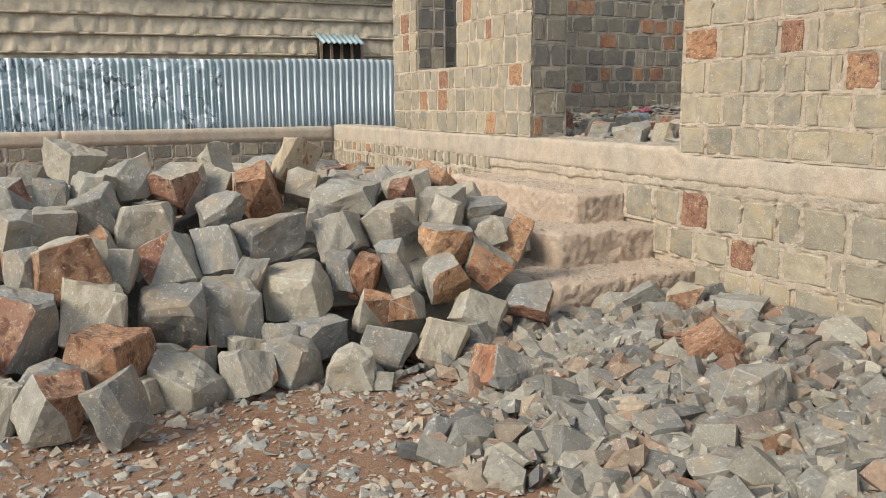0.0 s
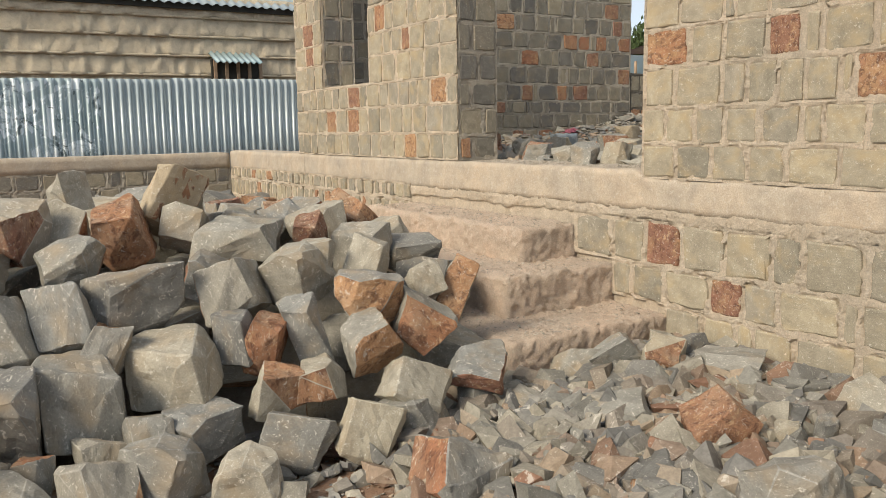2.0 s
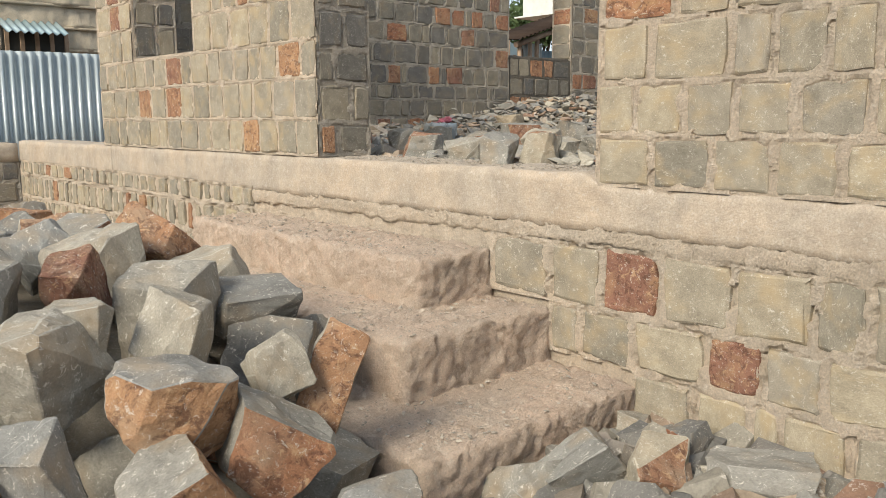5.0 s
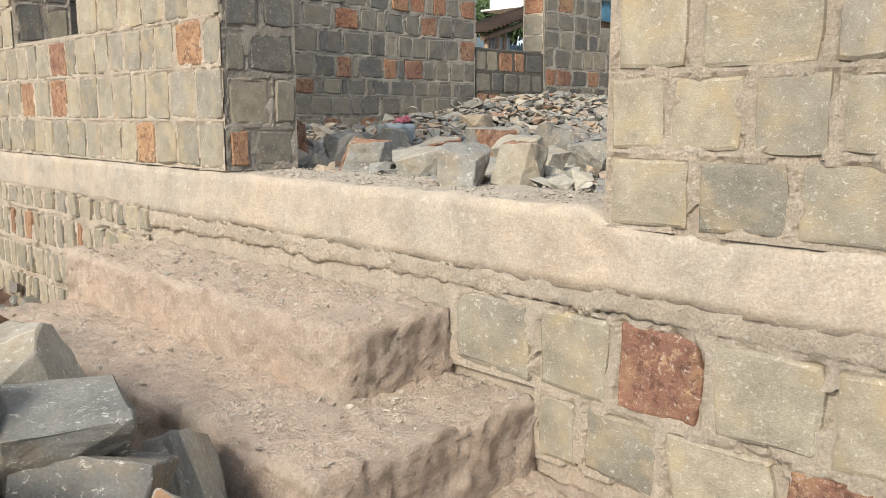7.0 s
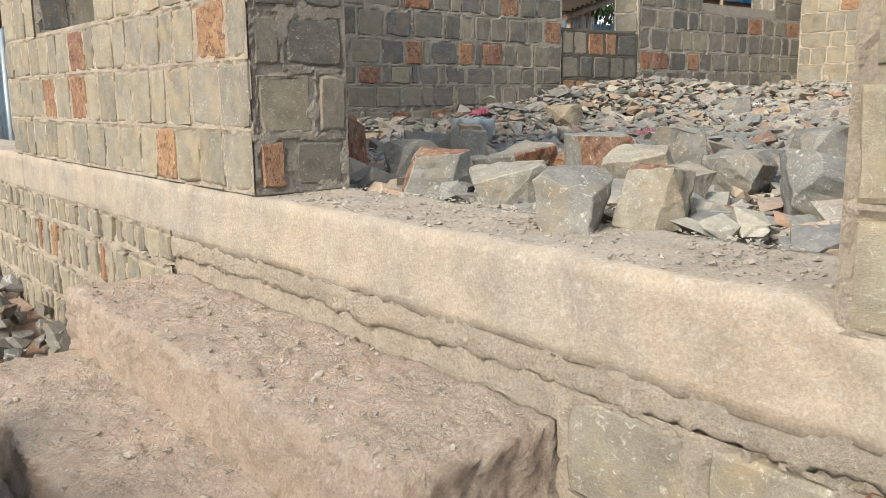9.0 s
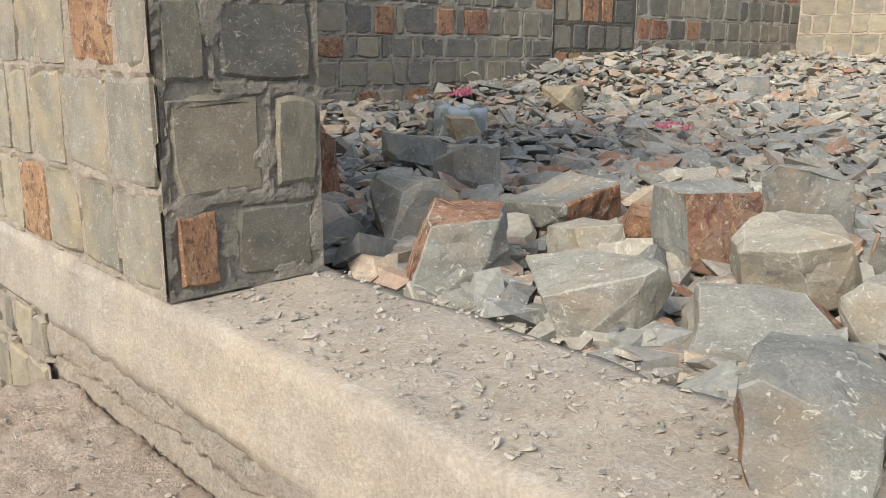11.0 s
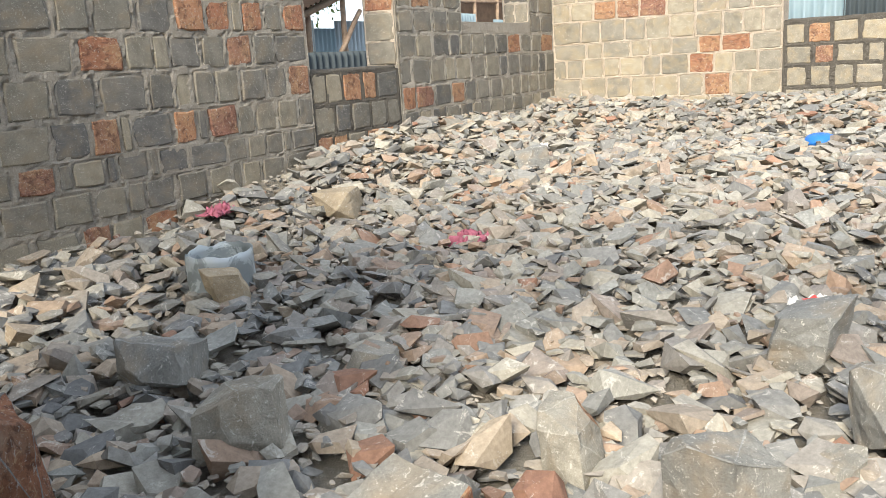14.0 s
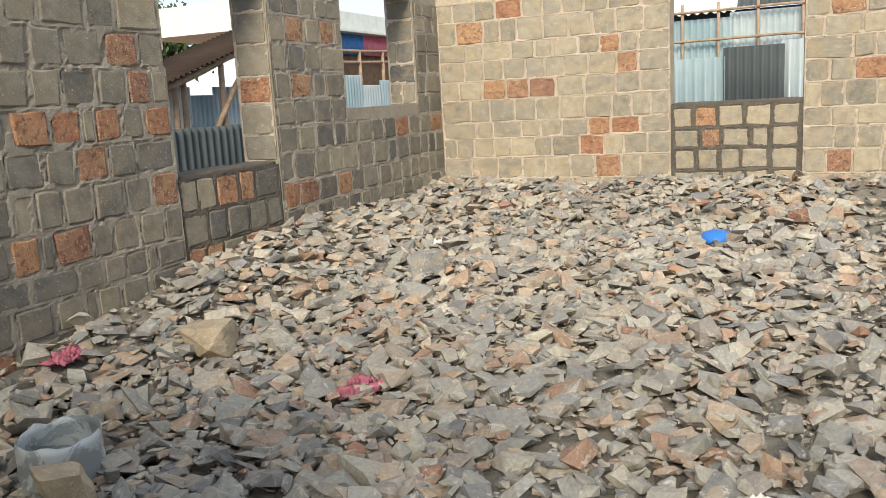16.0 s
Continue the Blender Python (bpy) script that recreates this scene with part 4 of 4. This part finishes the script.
def tree(x, y, h, r, seed):
    thing = tagged(new("tree"), "bushy dull green tree beyond the rooftops", "tree")
    rng = random.Random(seed)
    bm = pole((x, y, 0), (x + 0.2, y, h * 0.55), 0.16)
    part("trunk", bm, bark, thing)
    tips = []
    for i in range(9):
        a = rng.uniform(0, 6.28)
        e = Vector((x + 0.2 + r * 0.8 * math.cos(a), y + r * 0.8 * math.sin(a), h * rng.uniform(0.6, 0.95)))
        part("limb", pole((x + 0.15, y, h * rng.uniform(0.3, 0.5)), e, 0.06), bark, thing)
        tips.append(e)
    vs, fs = [], []
    for e in tips + [Vector((x, y, h * 0.8))]:
        for _ in range(330):
            c = e + Vector((rng.gauss(0, r * 0.34), rng.gauss(0, r * 0.34), rng.gauss(0, r * 0.28)))
            q = Euler((rng.uniform(0, 6), rng.uniform(0, 6), rng.uniform(0, 6))).to_matrix()
            s = rng.uniform(0.06, 0.14)
            k = len(vs)
            vs += [tuple(c + q @ Vector(p)) for p in ((-s, 0, 0), (0, -s * 0.5, 0.02), (s, 0, 0), (0, s * 0.5, 0.02))]
            fs.append((k, k + 1, k + 2, k + 3))
    me = bpy.data.meshes.new("crown")
    me.from_pydata(vs, [], fs)
    me.materials.append(leaf_mat)
    ob = new("crown", me)
    ob.parent = thing


tree(26.2, 24.0, 5.8, 1.1, 3)
tree(24.5, 24.5, 5.5, 1.0, 4)


# ---- stone blocks of the walls ----
def block_mesh(seed, mat, ragged):
    rng = random.Random(seed)
    bm = bmesh.new()
    n = 16
    rings = []
    outline = []
    bite = [rng.random() ** 2 * 0.09 * (0.4 + ragged) for _ in range(4)]
    for i in range(n):
        q, t = divmod(i, 4)
        t = (-0.465, -0.17, 0.17, 0.465)[t] + rng.uniform(-0.03, 0.03)
        cx, cz = ((t, -0.5), (0.5, t), (-t, 0.5), (-0.5, -t))[q]
        k = 1 - (bite[(q + (t > 0)) % 4] if abs(t) > 0.3 else 0.0)
        e = 1 - rng.random() * (0.04 + 0.075 * ragged)
        outline.append((cx * k * (e if q % 2 else 1), cz * k * (1 if q % 2 else e)))
    tip = (rng.uniform(-0.003, 0.003), rng.uniform(-0.003, 0.003))
    for scale, y in ((1.0, -0.012), (0.98, 0.005)):
        rings.append([bm.verts.new((px * scale, y + (px * tip[0] + pz * tip[1]) * 2, pz * scale)) for px, pz in outline])
    for a, b in zip(rings, rings[1:]):
        for i in range(n):
            k = (i + 1) % n
            bm.faces.new((a[k], a[i], b[i], b[k]))
    rise, lean_x, lean_z = rng.uniform(0.002, 0.007) * ragged, rng.uniform(-0.004, 0.004), rng.uniform(-0.004, 0.004)
    cap = [bm.verts.new((px * 0.9, 0.006 + rise + px * lean_x + pz * lean_z, pz * 0.88)) for px, pz in outline]
    for i in range(n):
        k = (i + 1) % n
        bm.faces.new((rings[-1][k], rings[-1][i], cap[i], cap[k]))
    bm.faces.new(cap[::-1])
    bm.normal_update()
    return mesh_of(bm, "stone_block", mat)


TRIM = {(m, r): [block_mesh(400 + 20 * k + i, (block_grey, block_rust, block_pale)[m], (0.4, 1.0)[r]) for i in range(10)] for k, (m, r) in enumerate(((0, 0), (1, 0), (0, 1), (1, 1), (2, 0), (2, 1)))}


def pointing(parent, out, plane, todo, step, ragged, seed, paste):
    """Mortar pressed into the joints and smeared over the edges of the blocks."""
    vs, fs = [], []
    for u, z, w, h in todo:
        nu, nz = max(2, round(w / step)), max(2, round(h / step))
        k0 = len(vs)
        for b in range(nz + 1):
            for a in range(nu + 1):
                du, dz = w * a / nu, h * b / nz
                d = min(du, w - du, dz, h - dz)
                p = Vector((u - w / 2 + du, z - h / 2 + dz, seed * 0.37))
                lump = 0.013 + (0.022 + 0.010 * ragged) * (noise.noise(p * 19) + 0.5 * noise.noise(p * 47)) + 0.007 * ragged
                up = 0.007 - 0.8 * (d - lump) + 0.003 * noise.noise(p * 70)
                if d < 0.02 and noise.noise(p * 7.3 + Vector((4, 4, 4))) > 0.30:
                    up -= 0.028
                up = max(-0.022, min(0.011, up))
                if out == "x":
                    vs.append((plane - up, p.x, p.y))
                else:
                    vs.append((p.x, plane - up, p.y))
        for b in range(nz):
            for a in range(nu):
                k = k0 + b * (nu + 1) + a
                f = (k, k + 1, k + nu + 2, k + nu + 1)
                fs.append(f[::-1] if out == "x" else f)
    me = bpy.data.meshes.new("pointing")
    me.from_pydata(vs, [], fs)
    me.materials.append(paste or mortar)
    ob = new("pointing", me)
    ob.parent = parent
    tagged(ob, "rough mortar smeared over the joints", kind="stuff")


def facing(parent, out, plane, u0, u1, z0, z1, course, seed, gaps=(), rusts=(), share=0.05, wide=(0.15, 0.29), joint=0.010, ragged=0, grid=0.0, paste=None, tone=0, courses=(), joints=()):
    """Blocks laid in courses on a wall face. out is 'x' or 'y': the face looks towards minus that axis; u runs along the wall in world metres."""
    rng = random.Random(seed)
    rows = max(1, round((z1 - z0) / course))
    ch = (z1 - z0) / rows
    edges = [z0 + ch * j + (rng.uniform(-0.018, 0.018) if 0 < j < rows else 0) for j in range(rows + 1)]
    if courses:
        edges, rows = list(courses), len(courses) - 1
    todo = []
    for j in range(rows):
        za, zb = edges[j], edges[j + 1]
        spans = [(u0, u1)]
        for ga, gb, gz0, gz1 in gaps:
            if zb > gz0 + 0.05 and za < gz1 - 0.05:
                spans = [s for a, b in spans for s in ((a, min(b, ga)), (max(a, gb), b)) if s[1] - s[0] > 0.05]
        for a, b in spans:
            u = a
            set_joints = [q for q in sorted(joints[j]) if a < q < b] if j < len(joints) else []
            while u < b - 1e-6:
                w = rng.uniform(*wide)
                ahead = [q for q in set_joints if q > u + 0.05]
                if ahead and u + w * 1.3 > ahead[0]:
                    w = ahead[0] - u
                if b - u - w < wide[0] * 0.6:
                    w = b - u
                w = min(w, b - u)
                todo.append((u + w / 2, (za + zb) / 2, w, zb - za))
                u += w
    if grid:
        pointing(parent, out, plane, todo, grid, ragged, seed, paste)
    for u, z, w, h in todo:
        red = rng.random() < share or any(abs(u - a) < w / 2 and abs(z - b) < h / 2 for a, b in rusts)
        ob = new("stone_block", TRIM[(1 if red else tone, ragged)][rng.randrange(10)])
        ob.parent = parent
        jw, jh = rng.uniform(0.4, 2.2) * joint, rng.uniform(0.5, 1.3) * joint
        flip = rng.choice((-1, 1))
        sz = Matrix.Diagonal((w - jw, 1, h - jh, 1))
        spin = Matrix.Rotation(math.pi if flip < 0 else 0, 4, "Y") @ Matrix.Rotation(rng.gauss(0, 0.022), 4, "Y")
        deep = plane - rng.uniform(-0.001, 0.005)
        if out == "x":
            m = Matrix(((0, -1, 0, deep), (1, 0, 0, u), (0, 0, 1, z), (0, 0, 0, 1)))
        else:
            m = Matrix(((-1, 0, 0, u), (0, -1, 0, deep), (0, 0, 1, z), (0, 0, 0, 1)))
        ob.matrix_basis = m @ sz @ spin


FRONT_RUST = [(6.75, 1.97), (7.15, 2.14), (6.37, 1.56), (7.67, 1.61), (7.74, 1.43), (8.15, 1.43), (6.78, 1.21), (8.72, 2.25), (8.75, 2.05)]
facing(wall_front, "x", FRONT, 6.012, 9.02, FLOOR + 0.005, 3.17, 0.212, 51, [(7.40, 8.37, 1.71, 3.0)], FRONT_RUST, 0.0, (0.13, 0.24), grid=0.016, tone=2)
RIGHT_JOINTS = ((3.956, 3.724, 3.511, 3.30, 3.041, 2.785, 2.525), (4.03, 3.836, 3.648, 3.457, 3.224, 2.925, 2.661), (3.969, 3.672, 3.527, 3.361, 3.219, 3.06, 2.793, 2.587),
                (4.089, 3.886, 3.664, 3.429, 3.243, 2.909, 2.661), (3.945, 3.67, 3.422, 3.169, 2.941))
facing(wall_front, "x", FRONT, 1.0, 4.19, 1.026, 2.69, 0.19, 52, [], [(3.99, 1.70), (3.34, 1.70), (2.93, 1.50)], 0.0, (0.18, 0.31), 0.018, grid=0.012, tone=2,
       courses=(1.026, 1.212, 1.398, 1.606, 1.802, 1.99, 2.18, 2.37, 2.56, 2.69), joints=RIGHT_JOINTS)
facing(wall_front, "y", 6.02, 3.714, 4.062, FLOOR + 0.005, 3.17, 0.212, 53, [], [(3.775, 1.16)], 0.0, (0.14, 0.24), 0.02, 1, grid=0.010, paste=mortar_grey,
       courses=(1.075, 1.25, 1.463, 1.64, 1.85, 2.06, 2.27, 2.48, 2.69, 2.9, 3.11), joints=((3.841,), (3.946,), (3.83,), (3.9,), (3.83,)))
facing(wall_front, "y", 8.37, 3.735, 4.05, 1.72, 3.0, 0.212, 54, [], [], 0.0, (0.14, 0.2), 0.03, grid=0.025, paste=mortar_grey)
BACK_JOINTS = ((), (6.1, 6.34, 6.66, 6.87, 7.11, 7.39, 7.56), (6.24, 6.51, 6.78, 6.99, 7.29, 7.46, 7.62, 7.86), (6.16, 6.38, 6.63, 6.91, 7.16, 7.41, 7.55, 7.76), (6.2, 6.46, 6.77, 7.08, 7.45, 7.68, 7.89),
               (6.36, 6.65, 6.94, 7.17, 7.37, 7.59, 7.79), (6.27, 6.48, 6.74, 7.0, 7.24, 7.53, 7.72, 7.89), (6.37, 6.59, 6.89, 7.15, 7.34, 7.57, 7.8))
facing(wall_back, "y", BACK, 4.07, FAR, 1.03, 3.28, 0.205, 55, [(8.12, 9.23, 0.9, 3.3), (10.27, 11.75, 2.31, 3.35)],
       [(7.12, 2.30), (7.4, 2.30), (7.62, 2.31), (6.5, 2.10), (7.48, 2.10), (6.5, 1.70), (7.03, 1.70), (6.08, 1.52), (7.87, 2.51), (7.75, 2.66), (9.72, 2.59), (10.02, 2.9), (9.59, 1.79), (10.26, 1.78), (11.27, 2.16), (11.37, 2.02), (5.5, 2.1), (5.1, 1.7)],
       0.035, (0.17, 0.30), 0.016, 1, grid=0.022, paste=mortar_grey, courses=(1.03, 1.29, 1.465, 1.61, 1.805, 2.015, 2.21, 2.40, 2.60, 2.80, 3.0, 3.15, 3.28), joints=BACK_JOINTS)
facing(wall_back, "y", BACK + 0.012, 8.14, 9.21, 1.10, 1.945, 0.21, 56, [], [], 0.28, (0.16, 0.26), 0.012, 1, grid=0.018, paste=mortar_dark)
facing(wall_back, "x", 9.23, BACK + 0.01, 9.02, 1.97, 3.2, 0.205, 57, [], [(8.88, 2.5)], 0.1, (0.26, 0.3), grid=0.022)
facing(wall_back, "x", 11.75, BACK + 0.01, 9.02, 2.32, 3.3, 0.205, 58, [], [], 0.1, (0.14, 0.3), grid=0.022)
facing(wall_far, "x", FAR, 2.0, BACK - 0.01, 1.30, 3.28, 0.198, 59, [(5.22, 6.38, 0.9, 3.3)], [(7.83, 2.47), (7.59, 2.48), (7.02, 1.54), (6.79, 1.92), (6.91, 2.81), (8.06, 3.18), (5.0, 2.95), (4.61, 2.42)], 0.05, (0.17, 0.31), grid=0.026, tone=2)
facing(wall_far, "x", FAR + 0.012, 5.24, 6.36, 1.34, 2.14, 0.2, 60, [], [], 0.18, (0.17, 0.28), 0.02, 1, grid=0.022, paste=mortar_dark, tone=2)
part("jamb_mortar", boxes(((FRONT + 0.002, 6.0155, FLOOR), (4.058, 6.0195, 3.2))), mortar_grey, wall_front, "grey cement smeared over the door jamb")
for wall_ob, lo, hi in ((wall_back, (8.121, BACK + 0.008, 0.95), (9.229, BACK + 0.0195, 1.95)), (wall_far, (FAR + 0.008, 5.221, 0.95), (FAR + 0.0195, 6.379, 2.16))):
    part("infill_mortar", boxes((lo, hi)), mortar_dark, wall_ob, "dark fresh mortar of the blocked-up gap")
part("infill_top", rough_slab((8.122, BACK + 0.021, 1.93), (9.228, 9.028, 1.975), 0.06, 0.008, 61, 0.01), mortar_dark, wall_back)
part("infill_top", rough_slab((FAR + 0.021, 5.222, 2.14), (FAR + 0.318, 6.378, 2.175), 0.06, 0.008, 62, 0.01), mortar_dark, wall_far)
PLINTH_JOINTS = ((3.996, 3.753, 3.531, 3.223, 2.901, 2.641), (4.247, 4.003, 3.709, 3.498, 3.307, 2.988, 2.631), (4.685, 4.406, 4.152, 3.888, 3.618, 3.35, 3.191, 2.89, 2.603))
facing(plinth, "x", FRONT - 0.004, 1.2, 6.72, 0.10, 0.80, 0.175, 63, [(4.0, 6.7, 0, 0.3), (4.4, 6.7, 0, 0.52), (4.73, 6.7, 0, 0.72)], [(4.02, 0.69), (3.60, 0.46)], 0.03, (0.18, 0.31), 0.014, 1, grid=0.012, tone=2,
       courses=(0.10, 0.35, 0.553, 0.80), joints=PLINTH_JOINTS)
for y0, y1, sd in ((1.2, 3.1, 71), (3.1, 5.0, 72), (5.0, 6.72, 73)):
    part("bedding_mortar", rough_slab((FRONT - 0.011, y0, 0.79), (FRONT + 0.03, y1, 0.862), 0.015, 0.012, sd, 0.006, 0.014, (0, 2)), mortar, plinth, "lumpy bedding mortar under the ground beam")
facing(plinth, "x", FRONT - 0.004, 6.72, 11.28, 0.12, 0.74, 0.2, 65, [], [(10.52, 0.78), (9.88, 0.81), (8.31, 0.54), (7.58, 0.53)], 0.06, (0.09, 0.18), 0.03, 1, grid=0.018, tone=2)
facing(plinth, "x", FRONT - 0.004, 6.72, 11.28, 0.74, 0.88, 0.14, 66, [], [(10.52, 0.78), (9.88, 0.81)], 0.05, (0.10, 0.2), 0.03, 1, grid=0.018, tone=2)
facing(yard_wall, "y", 11.30, -2.6, 3.70, 0.26, 0.86, 0.2, 67, [], [], 0.02, (0.16, 0.3), 0.03, 1, grid=0.024, paste=mortar_grey)
